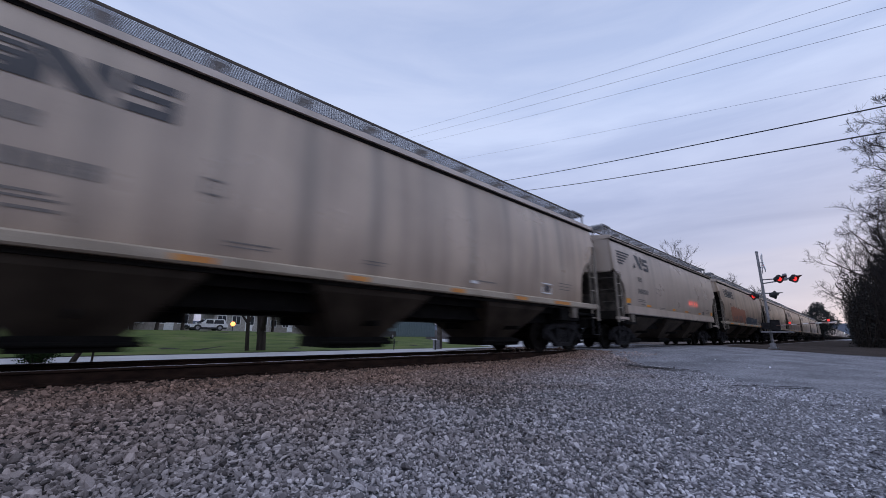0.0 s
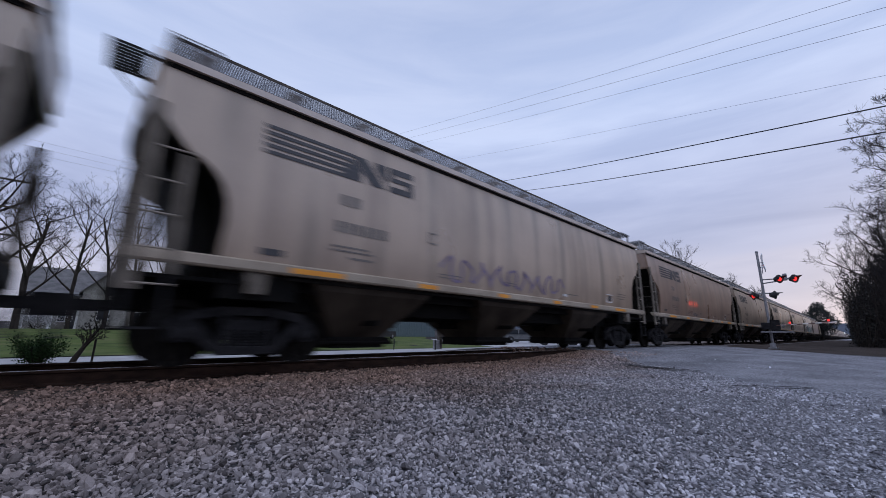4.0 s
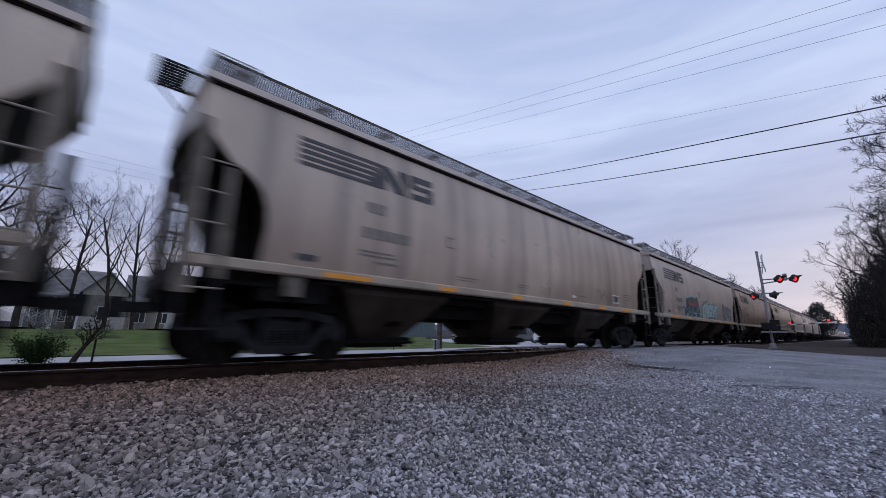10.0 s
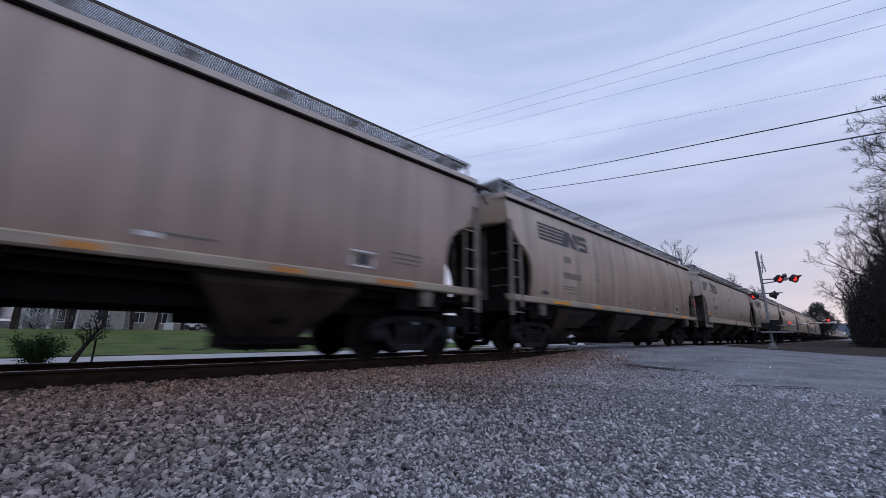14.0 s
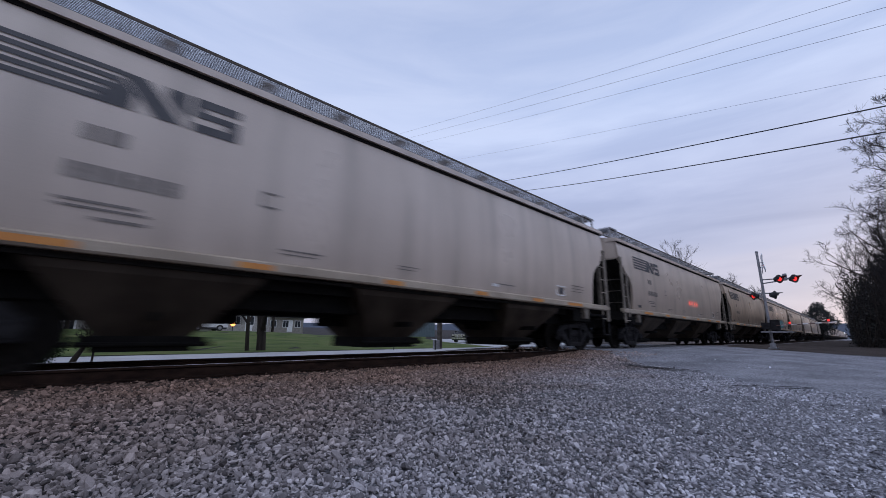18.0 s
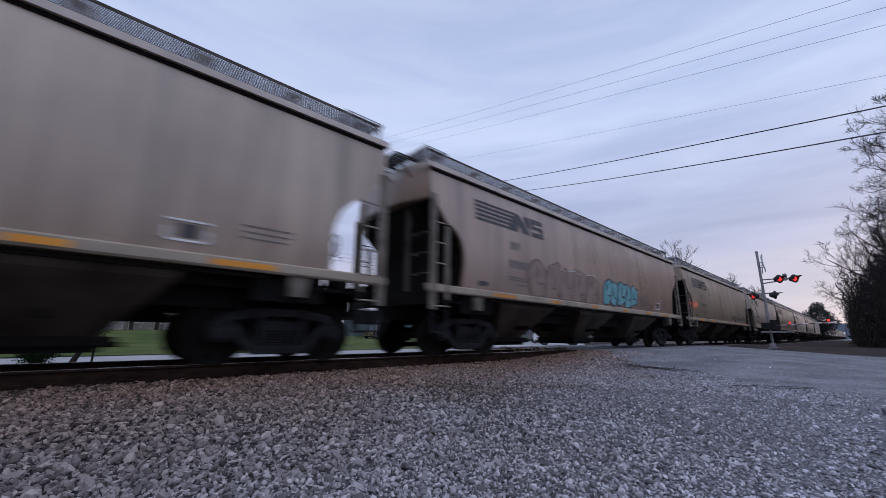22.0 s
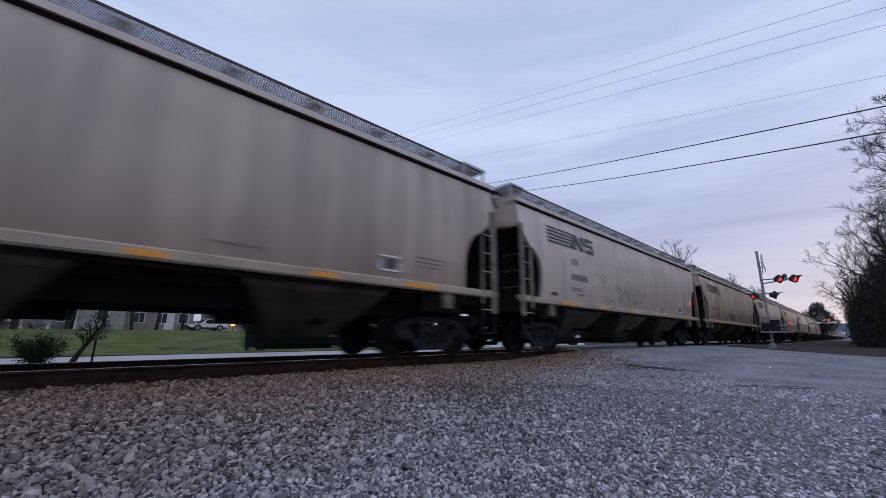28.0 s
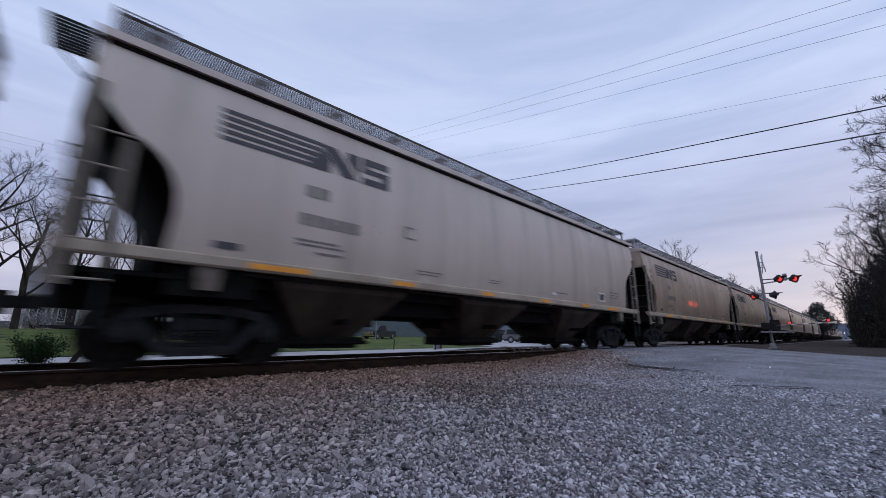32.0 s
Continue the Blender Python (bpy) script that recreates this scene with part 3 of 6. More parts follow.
# ---------------------------------------------------------------- the train
WHEEL_R = 0.457


def half_width(z):
    return 1.60 - 0.10 * ((z - 2.75) / 1.35) ** 2


def side_patch(bm, pts, lift=0.012):
    """A flat polygon (x, z) laid on the near side of the car."""
    bm.faces.new([bm.verts.new((x, -(half_width(z) + lift), z)) for x, z in pts])


def quad(bm, x0, x1, z0, z1, lift=0.012, lean=0.0):
    n = max(1, int(abs(z1 - z0) / 0.3))
    for i in range(n):
        a, b = z0 + (z1 - z0) * i / n, z0 + (z1 - z0) * (i + 1) / n
        side_patch(bm, [(x0 + lean * (a - z0), a), (x1 + lean * (a - z0), a), (x1 + lean * (b - z0), b), (x0 + lean * (b - z0), b)], lift)


def blob(bm, cx, cz, rx, rz, lift, wob=0.18, n=18, seed=0.0, lean=0.0):
    pts = []
    for i in range(n):
        a = 2 * math.pi * i / n
        k = 1 + wob * noise.noise((math.cos(a) * 1.4 + seed, math.sin(a) * 1.4, seed * 3.1))
        x, z = rx * k * math.cos(a), rz * k * math.sin(a)
        pts.append((cx + x + lean * z, cz + z))
    c = bm.verts.new((cx, -(half_width(cz) + lift), cz))
    ring = [bm.verts.new((x, -(half_width(z) + lift), z)) for x, z in pts]
    for i in range(n):
        bm.faces.new((c, ring[i], ring[(i + 1) % n]))


def side_frame_mesh():
    bm = bmesh.new()
    prism(bm, [(-1.03, 0.60), (-0.80, 0.78), (-0.36, 0.86), (0.36, 0.86), (0.80, 0.78), (1.03, 0.60), (0.98, 0.52), (0.74, 0.66), (0.34, 0.73), (-0.34, 0.73), (-0.74, 0.66), (-0.98, 0.52)], "y", -0.075, 0.075)
    prism(bm, [(-0.44, 0.14), (0.44, 0.14), (0.40, 0.27), (-0.40, 0.27)], "y", -0.085, 0.085)
    for s in (-1, 1):
        prism(bm, [(s * 0.28, 0.15), (s * 0.44, 0.14), (s * 0.84, 0.54), (s * 0.70, 0.64)], "y", -0.07, 0.07)
        prism(bm, [(s * 0.29, 0.20), (s * 0.38, 0.20), (s * 0.40, 0.80), (s * 0.29, 0.80)], "y", -0.095, 0.06)
        prism(bm, [(s * 0.70, 0.66), (s * 1.04, 0.62), (s * 1.05, 0.36), (s * 0.98, 0.33), (s * 0.80, 0.33), (s * 0.72, 0.38)], "y", -0.06, 0.06)
        tube(bm, (s * 0.89, -0.15, 0.457), (s * 0.89, 0.05, 0.457), 0.125, 0.14, 14)
        tube(bm, (s * 0.89, -0.19, 0.457), (s * 0.89, -0.14, 0.457), 0.075, 0.10, 12)
    box(bm, -0.30, 0.30, -0.02, 0.05, 0.50, 0.66)
    bmesh.ops.bevel(bm, geom=[e for e in bm.edges if e.calc_length() > 0.2], offset=0.012, segments=1, affect="EDGES")
    return finish(bm, "side_frame", FRAME_STEEL)


def wheelset_mesh():
    bm = bmesh.new()
    prof = [(-0.06, 0.0001), (-0.06, 0.10), (-0.02, 0.14), (-0.01, 0.36), (-0.055, 0.395), (-0.065, 0.45), (0.045, 0.462), (0.062, 0.487), (0.075, 0.485), (0.075, 0.40), (0.03, 0.36), (0.03, 0.14), (0.06, 0.11), (0.07, 0.0001)]
    for s in (-1, 1):
        lathe(bm, [(s * y, r) for y, r in prof], s * 0.753, 18)
        for k in range(3):
            a = 2 * math.pi * k / 3
            tube(bm, (0.045 * math.cos(a), s * 0.94, 0.045 * math.sin(a)), (0.045 * math.cos(a), s * 1.2, 0.045 * math.sin(a)), 0.014, seg=6)
    tube(bm, (0, -1.19, 0), (0, 1.19, 0), 0.075, seg=12)
    return finish(bm, "wheelset", WHEEL_STEEL)


def spring_mesh():
    bm = bmesh.new()
    # one coil drawn as a stepped column: coil, gap, coil
    rings = []
    for k in range(6):
        for dz, r in ((0.0, 0.046), (0.008, 0.060), (0.030, 0.060), (0.038, 0.046)):
            rings.append([bm.verts.new((r * math.cos(2 * math.pi * i / 8), r * math.sin(2 * math.pi * i / 8), 0.27 + 0.044 * k + dz)) for i in range(8)])
    for a, b in zip(rings, rings[1:]):
        for i in range(8):
            bm.faces.new((a[i], a[(i + 1) % 8], b[(i + 1) % 8], b[i]))
    return finish(bm, "spring", FRAME_STEEL)


SIDE_FRAME, WHEELSET, SPRING = side_frame_mesh(), wheelset_mesh(), spring_mesh()
FRONT_AXLES, REAR_AXLES = [], []


def add_truck(car, x):
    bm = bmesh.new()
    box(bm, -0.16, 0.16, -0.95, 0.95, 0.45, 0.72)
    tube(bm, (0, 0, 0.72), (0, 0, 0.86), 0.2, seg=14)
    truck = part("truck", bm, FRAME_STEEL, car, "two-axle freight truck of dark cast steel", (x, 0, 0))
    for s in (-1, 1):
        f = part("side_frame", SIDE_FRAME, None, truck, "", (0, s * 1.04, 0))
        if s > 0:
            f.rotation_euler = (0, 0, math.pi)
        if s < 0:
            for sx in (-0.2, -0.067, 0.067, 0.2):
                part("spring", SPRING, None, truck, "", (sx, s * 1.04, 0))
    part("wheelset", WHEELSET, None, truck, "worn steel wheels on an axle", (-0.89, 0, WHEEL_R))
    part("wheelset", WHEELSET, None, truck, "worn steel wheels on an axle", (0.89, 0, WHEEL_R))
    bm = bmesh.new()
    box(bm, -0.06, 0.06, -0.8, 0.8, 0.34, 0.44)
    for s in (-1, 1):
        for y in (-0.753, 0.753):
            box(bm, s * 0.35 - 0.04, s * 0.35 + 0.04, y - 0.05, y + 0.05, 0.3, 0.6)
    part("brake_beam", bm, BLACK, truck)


def grating(bm, x0, x1, y0, y1, z, bars, cross):
    for i in range(bars):
        y = y0 + (y1 - y0) * i / (bars - 1)
        t = 0.012 if 0 < i < bars - 1 else 0.018
        box(bm, x0, x1, y - t / 2, y + t / 2, z - (0.032 if 0 < i < bars - 1 else 0.055), z)
    k = x0
    while k <= x1 + 0.01:
        box(bm, k - 0.012, k + 0.012, y0, y1, z - 0.03, z - 0.006)
        k += cross


def hopper_car(kind):
    """A three-bay covered hopper; local x runs towards the tail, rail tops at z = 0."""
    short = kind == "short"
    L = 15.15 if short else 16.85
    half = L / 2
    sill0, sill1 = (1.34, 1.67) if short else (1.355, 1.53)
    if short:
        cut = [(1.10, 0.98), (1.72, 0.96), (2.2, 0.93), (2.45, 0.78), (2.7, 0.52), (2.95, 0.10), (3.0, 0.0)]
    else:
        cut = [(1.30, 1.0), (1.68, 1.03), (2.05, 1.06), (2.35, 1.03), (2.60, 0.93), (2.78, 0.77), (2.90, 0.60), (2.96, 0.46), (3.14, 0.31), (3.34, 0.15), (3.49, 0.03), (3.53, 0.0)]

    def inset(z):
        for (z0, i0), (z1, i1) in zip(cut, cut[1:]):
            if z0 <= z <= z1:
                return i0 + (i1 - i0) * (z - z0) / (z1 - z0)
        return 0.0

    car = thing("hopper_car", "weathered grey covered hopper rail car rolling in a long train", "rail car", Matrix())
    zs = sorted({round(sill1 + (4.17 - sill1) * i / 18, 3) for i in range(19)} | {z for z, _ in cut if sill1 < z < 4.17})
    nx = 12
    bm, flanges, ends = bmesh.new(), [], []
    for s in (-1, 1):
        rows = []
        for z in zs:
            i = inset(z)
            # the cut-out of the far tail corner reaches almost to the eave
            j = inset(1.3 + (z - 1.3) * 0.83) if s > 0 and not short else i
            rows.append([bm.verts.new((-half + i + (L - i - j) * k / nx, s * half_width(z), z)) for k in range(nx + 1)])
        for a, b in zip(rows, rows[1:]):
            for k in range(nx):
                bm.faces.new((a[k], a[k + 1], b[k + 1], b[k]))
        # turned-in flange along the cut-out edge
        for k, d in ((0, 0.0), (nx, 0.0)):
            lip = bmesh.new()
            flanges.append(lip)
            outer = [lip.verts.new(r[k].co) for r in rows]
            inner = [lip.verts.new((r[k].co.x, s * (abs(r[k].co.y) - 0.10), r[k].co.z)) for r in rows]
            for i in range(len(rows) - 1):
                lip.faces.new((outer[i], outer[i + 1], inner[i + 1], inner[i]))
    # upper end bulkheads with a rolled lower lip
    zc = cut[-1][0]
    for e in (-1, 1):
        low = 2.95 if short else zc if e < 0 else 3.98
        cols = 10
        head = bmesh.new()
        ends.append(head)
        top, bot = [], []
        for k in range(cols + 1):
            y = -half_width(4.1) + 2 * half_width(4.1) * k / cols
            bow = (0.16 if e < 0 else 0.10) * (1 - (y / 1.5) ** 2)
            top.append(head.verts.new((e * (half - 0.02 + bow), y, 4.20)))
            bot.append(head.verts.new((e * (half - 0.02 + bow * (1.15 if e < 0 else 0.6)), y, low)))
        for k in range(cols):
            head.faces.new((top[k], top[k + 1], bot[k + 1], bot[k]))
        box(head, e * half - 0.03, e * half + 0.03, -1.45, 1.45, low - 0.05, low + 0.02)
    body = part("body", bm, PAINT["beige"], car, "curved steel side sheets with run-off stains", smooth=False)
    for lip in flanges:
        part("cutout_flange", lip, PAINT["beige"], car)
    for head in ends:
        part("end_bulkhead", head, PAINT["beige"], car)
    me = body.data
    me.polygons.foreach_set("use_smooth", [abs(f.normal.y) > 0.8 for f in me.polygons])

    # roof with its eaves
    bm = bmesh.new()
    prof = [(-1.47, 4.20), (-1.57, 4.20), (-1.57, 4.315), (-1.50, 4.335), (-1.1, 4.40), (-0.6, 4.46), (0, 4.49), (0.6, 4.46), (1.1, 4.40), (1.50, 4.335), (1.57, 4.315), (1.57, 4.20), (1.47, 4.20)]
    prism(bm, prof, "x", -half - 0.06, half + 0.06)
    roof = part("roof", bm, PAINT["light"], car, "pale curved steel roof with a projecting eave")
    for s in (-1, 1):
        # the eave's shadow line is drawn by this chord's black colour
        bm = bmesh.new()
        box(bm, -half + 0.02, half - 0.02, s * 1.49 - 0.025, s * 1.49 + 0.025, 4.14, 4.20)
        part("top_chord", bm, BLACK, car, "chord under the eave, blackened for the eave's shadow")
        if short:
            bm = bmesh.new()
            box(bm, -half, half, s * 1.56 - 0.03, s * 1.56 + 0.03, 4.245, 4.275)
            part("eave_groove", bm, GRIME_SHADE, car)
    # hatch trough down the middle and seams across the roof
    bm = bmesh.new()
    box(bm, -half + 0.5, half - 0.5, -0.28, 0.28, 4.45, 4.56)
    part("hatch_cover", bm, PAINT["light"], roof, "long trough hatch cover")
    # running boards carried on brackets
    for s in (-1, 1):
        bm = bmesh.new()
        x0, x1, y0, y1, z = -half + 0.10, half + 0.06, s * 1.23, s * 0.56, 4.83
        for i in range(1, 20):
            y = y0 + (y1 - y0) * i / 20
            box(bm, x0, x1, y - 0.003, y + 0.003, z - 0.014, z)
        k = x0
        while k <= x1 + 0.01:
            box(bm, k - 0.008, k + 0.008, min(y0, y1), max(y0, y1), z - 0.018, z - 0.004)
            k += 0.7
        board = tagged(part("running_board", bm, WALK, car, "galvanised roof walkway grating"), kind="stuff")
        for y in (y0, y1):
            bm = bmesh.new()
            box(bm, x0, x1, y - 0.008, y + 0.008, z - 0.042, z)
            part("edge_bar", bm, DARK_POST, board, "steel edge bar")
        for k in range(12):
            x = -half + 0.55 + (L - 0.9) * k / 11
            bm = bmesh.new()
            box(bm, x - 0.13, x + 0.13, min(s * 1.21, s * 0.58), max(s * 1.21, s * 0.58), 4.73, 4.772)
            box(bm, x - 0.03, x + 0.03, s * 1.10 - 0.02, s * 1.10 + 0.02, 4.38, 4.72)
            box(bm, x - 0.03, x + 0.03, s * 0.62 - 0.02, s * 0.62 + 0.02, 4.44, 4.72)
            part("bracket", bm, GALV, board)
        bm = bmesh.new()
        for y in (1.19, 0.57):
            tube(bm, (half + 0.05, s * y, 4.83), (half + 0.05, s * y, 4.35), 0.014, seg=6)
        tube(bm, (half + 0.05, s * 1.19, 4.52), (half + 0.05, s * 0.57, 4.52), 0.012, seg=6)
        part("end_bracket", bm, SILVER, board, "pale rod bracket")
        if s > 0:
            continue
        # walkways across both roof ends
        for x0, x1 in ((-half + 0.06, -half + 0.72), (half - 0.78, half + 0.02)):
            bm = bmesh.new()
            for i in range(9):
                x = x0 + (x1 - x0) * i / 8
                wide = 0.022 if i in (0, 8) else 0.009
                box(bm, x - wide, x + wide, -1.30, 1.30, 4.828 - (0.045 if i in (0, 8) else 0.016), 4.842)
            for i in range(20):
                y = -1.30 + 2.60 * i / 19
                box(bm, x0, x1, y - 0.007, y + 0.007, 4.822, 4.838)
            cross = tagged(part("cross_walkway", bm, GALV, car, "galvanised grating walkway across the roof end"), kind="stuff")
            for y in (-1.25, 1.25):
                bm = bmesh.new()
                for x in (x0 + 0.04, x1 - 0.04):
                    box(bm, x - 0.02, x + 0.02, y - 0.02, y + 0.02, 4.36, 4.82)
                part("stay", bm, GALV, cross)
        bm = bmesh.new()
        a, b = -half - 0.58, -half - 0.14
        for i in range(10):
            y = s * (0.14 + 0.80 * i / 9)
            box(bm, a, b, y - 0.007, y + 0.007, 4.55, 4.59)
        for x in (a, (a + b) / 2, b):
            box(bm, x - 0.02, x + 0.02, min(s * 0.13, s * 0.95), max(s * 0.13, s * 0.95), 4.53, 4.575)
        for y in (0.2, 0.9):
            tube(bm, (a + 0.06, s * y, 4.54), (-half - 0.02, s * y, 4.05), 0.018, seg=6)
            box(bm, b, -half + 0.12, s * y - 0.02, s * y + 0.02, 4.53, 4.56)
        tagged(part("end_platform", bm, FRAME_STEEL, car, "dark steel grating step at the roof end"), kind="stuff")

    # slope sheets, end posts, sub-floor
    for e in (-1, 1):
        zt = 2.98 if short else 3.53
        bm = bmesh.new()
        levels = [1.18] + [z for z, _ in cut]
        prof = [(half - inset(max(z, cut[0][0])) - (0.03 if e < 0 or short else 0.36), z) for z in levels]
        if e > 0 and not short:
            prof.append((half - 0.05, 4.0))
        back = [(x - 0.05, z) for x, z in prof]
        grid = [[bm.verts.new((e * x, s * (half_width(z) - 0.06), z)) for s in (-1, 1)] for x, z in prof + back[::-1]]
        for g0, g1 in zip(grid, grid[1:] + grid[:1]):
            bm.faces.new((g0[0], g0[1], g1[1], g1[0]))
        # the shade inside the end cut-out is put into this sheet's dark colour
        part("slope_sheet", bm, GRIME_SHADE if not short else DARK_POST, car, "curved end sheet of the bay, grimy and darkened as in shade")
        # two more sheets whose near-black colour fills the shaded end
        if e < 0 and not short:
            bm = bmesh.new()
            line = [(1.22, 0.86), (2.2, 0.82), (2.5, 0.73), (2.72, 0.60), (2.92, 0.40), (3.2, 0.14), (3.51, 0.02)]
            rows = [[bm.verts.new((-half + i + d, y, z)) for d, y in ((0, -1.05), (0, 1.46), (0.03, 1.46), (0.03, -1.05))] for z, i in line]
            for a, b in zip(rows, rows[1:]):
                for k in range(4):
                    bm.faces.new((a[k], a[(k + 1) % 4], b[(k + 1) % 4], b[k]))
            part("end_sheet", bm, GRIME_SHADE, car, "sloping end sheet behind the ladder, coloured dark as in shade")
            bm = bmesh.new()
            line = [(1.22, 0.56), (2.0, 0.52), (2.4, 0.44), (2.7, 0.33), (2.95, 0.22), (3.25, 0.10), (3.50, 0.04)]
            rows = [[bm.verts.new((-half + i + d, y, z)) for d, y in ((0, -1.02), (0, 0.3), (0.025, 0.3), (0.025, -1.02))] for z, i in line]
            for a, b in zip(rows, rows[1:]):
                for k in range(4):
                    bm.faces.new((a[k], a[(k + 1) % 4], b[(k + 1) % 4], b[k]))
            part("end_plate", bm, GRIME_SHADE, car, "plate between the end posts, coloured dark as in shade")
        for y in (-0.62, 0.62) if e < 0 or short else ():
            bm = bmesh.new()
            box(bm, e * (half - 0.14), e * (half - 0.06), y - 0.05, y + 0.05, 1.2, zt)
            part("end_post", bm, DARK_POST, car)
        bm = bmesh.new()
        a, b = sorted((e * (half - 1.7), e * (half + 0.06)))
        box(bm, a, b, -1.45, 1.45, 1.16, 1.22)
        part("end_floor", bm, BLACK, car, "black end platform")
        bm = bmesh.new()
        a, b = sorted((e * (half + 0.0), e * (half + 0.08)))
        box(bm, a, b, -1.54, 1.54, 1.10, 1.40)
        part("end_sill", bm, GRIME_SHADE, car, "grimy end sill")

    for s in (-1, 1):
        bm = bmesh.new()
        y0 = s * 1.50
        prism(bm, [(y0, sill0), (y0 + s * 0.09, sill0), (y0 + s * 0.115, sill0 + 0.03), (y0 + s * 0.115, sill1 - 0.03), (y0 + s * 0.07, sill1), (y0 - s * 0.04, sill1), (y0 - s * 0.04, sill1 - 0.02)], "x", -half - 0.06, half + 0.06) if not short else \
            prism(bm, [(y0, sill0), (y0 + s * 0.10, sill0), (y0 + s * 0.12, sill0 + 0.03), (y0 + s * 0.09, sill1), (y0 - s * 0.04, sill1)], "x", -half + 0.98, half - 0.98)
        sill = part("side_sill", bm, SILL if not short else PAINT["light"], car, "dusty side sill beam")
        bm = bmesh.new()
        box(bm, -half + 2.0, half - 2.0, s * 1.44 - 0.03, s * 1.44 + 0.03, sill0 - 0.07, sill0 - 0.02)
        part("sill_lip", bm, GRIME_SHADE, sill)
        if short:
            for e in (-1, 1):
                bm = bmesh.new()
                a, b = sorted((e * (half - 1.0), e * (half + 0.06)))
                box(bm, a, b, s * 1.56 - 0.05, s * 1.56 + 0.05, 1.10, 1.19)
                part("step_beam", bm, PAINT["light"], sill)
        for e in (-1, 1):
            # bolster plate
            bm = bmesh.new()
            a, b = sorted((e * (half - 1.40), e * (half - 1.72)))
            prism(bm, [(a, sill0 + 0.02), (b, sill0 + 0.02), (b - 0.04, 1.03), (a + 0.04, 1.03)], "y", s * 1.50 - 0.05, s * 1.50 + 0.08)
            part("bolster_plate", bm, LADDER_STILE, car)
            # side ladder
            lad, rungs = bmesh.new(), [bmesh.new() for _ in range(5 if s < 0 else 0)]
            for xx, wd in ((half - 0.05, 0.085), (half - 0.47, 0.06 if e < 0 or short else 0.03)):
                box(lad, e * xx - wd, e * xx + wd, s * 1.60 - 0.015, s * 1.60 + 0.03, 0.98 if wd > 0.07 else 1.2, 3.55 if wd > 0.07 and not short else 2.85)
            for k in range(5):
                z = 1.06 + 0.46 * k
                tube(lad if s > 0 else rungs[k], (e * (half - 0.02), s * 1.60, z), (e * (half - 0.50), s * 1.60, z), 0.016, seg=6)
            ladder = tagged(part("side_ladder", lad, LADDER_STILE, car, "steel ladder with round rungs"), kind="stuff" if s > 0 else "")
            for rung in rungs:
                part("rung", rung, LADDER, ladder)
            if e < 0:
                end = bmesh.new()
                for z in (1.75, 2.2, 2.65):
                    tube(end, (e * (half + 0.095), s * 1.50, z), (e * (half + 0.095), s * 1.04, z), 0.013, seg=6)
                    for yy in (1.50, 1.04):
                        tube(end, (e * (half + 0.095), s * yy, z), (e * (half - 0.06), s * yy, z), 0.013, seg=6)
                tagged(part("grab_iron", end, DARK_POST, car, "round steel grab irons"), kind="stuff")
            stirrup = bmesh.new()
            for xx in (half - 0.04, half - 0.46):
                box(stirrup, e * xx - 0.025, e * xx + 0.025, s * 1.58 - 0.012, s * 1.58 + 0.012, 0.52, 1.2)
            box(stirrup, min(e * (half - 0.02), e * (half - 0.48)), max(e * (half - 0.02), e * (half - 0.48)), s * 1.58 - 0.03, s * 1.58 + 0.03, 0.50, 0.53)
            part("sill_step", stirrup, FRAME_STEEL, car)

    # three discharge hoppers with their gates
    for c in ((-4.60, -0.40, 4.05) if not short else (-4.2, -0.3, 3.6)):
        bm = bmesh.new()
        wt, wb, lt, lb, zt, zb = 1.46, 0.66, 1.38 if not short else 1.4, 0.55, sill0 + 0.02, 0.40
        ring = []
        for z, w, ln in ((zt, wt, lt), (1.18, 1.38, lt - 0.16), (zb, wb, lb)):
            ring.append([bm.verts.new((c + sx * ln, sy * w, z)) for sx, sy in ((-1, -1), (1, -1), (1, 1), (-1, 1))])
        for a, b in zip(ring, ring[1:]):
            for k in range(4):
                bm.faces.new((a[k], a[(k + 1) % 4], b[(k + 1) % 4], b[k]))
        bm.faces.new(ring[-1])
        hop = part("discharge_hopper", bm, HOPPER, car, "dusty sloping discharge hopper")
        bm = bmesh.new()
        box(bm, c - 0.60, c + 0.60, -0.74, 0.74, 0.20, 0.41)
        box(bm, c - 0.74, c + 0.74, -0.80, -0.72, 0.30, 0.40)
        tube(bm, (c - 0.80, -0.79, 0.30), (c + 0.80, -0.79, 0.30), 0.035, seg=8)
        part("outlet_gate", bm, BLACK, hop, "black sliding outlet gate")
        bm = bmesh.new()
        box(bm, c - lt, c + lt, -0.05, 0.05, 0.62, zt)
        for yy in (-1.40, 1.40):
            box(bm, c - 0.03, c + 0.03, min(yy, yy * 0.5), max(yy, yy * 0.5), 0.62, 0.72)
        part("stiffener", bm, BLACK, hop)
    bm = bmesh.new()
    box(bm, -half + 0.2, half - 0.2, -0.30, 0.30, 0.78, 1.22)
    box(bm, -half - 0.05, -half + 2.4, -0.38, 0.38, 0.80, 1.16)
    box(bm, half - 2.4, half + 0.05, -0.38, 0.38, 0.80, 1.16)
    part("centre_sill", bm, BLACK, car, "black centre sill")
    # fills the gaps between the bays with the darkness of their shade
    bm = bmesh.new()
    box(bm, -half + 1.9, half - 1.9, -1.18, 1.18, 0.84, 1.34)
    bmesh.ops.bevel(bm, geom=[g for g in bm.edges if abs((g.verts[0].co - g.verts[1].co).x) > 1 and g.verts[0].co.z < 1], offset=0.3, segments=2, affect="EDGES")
    part("underfloor", bm, BLACK, car, "sloping floor between the bays, coloured black as in shade")
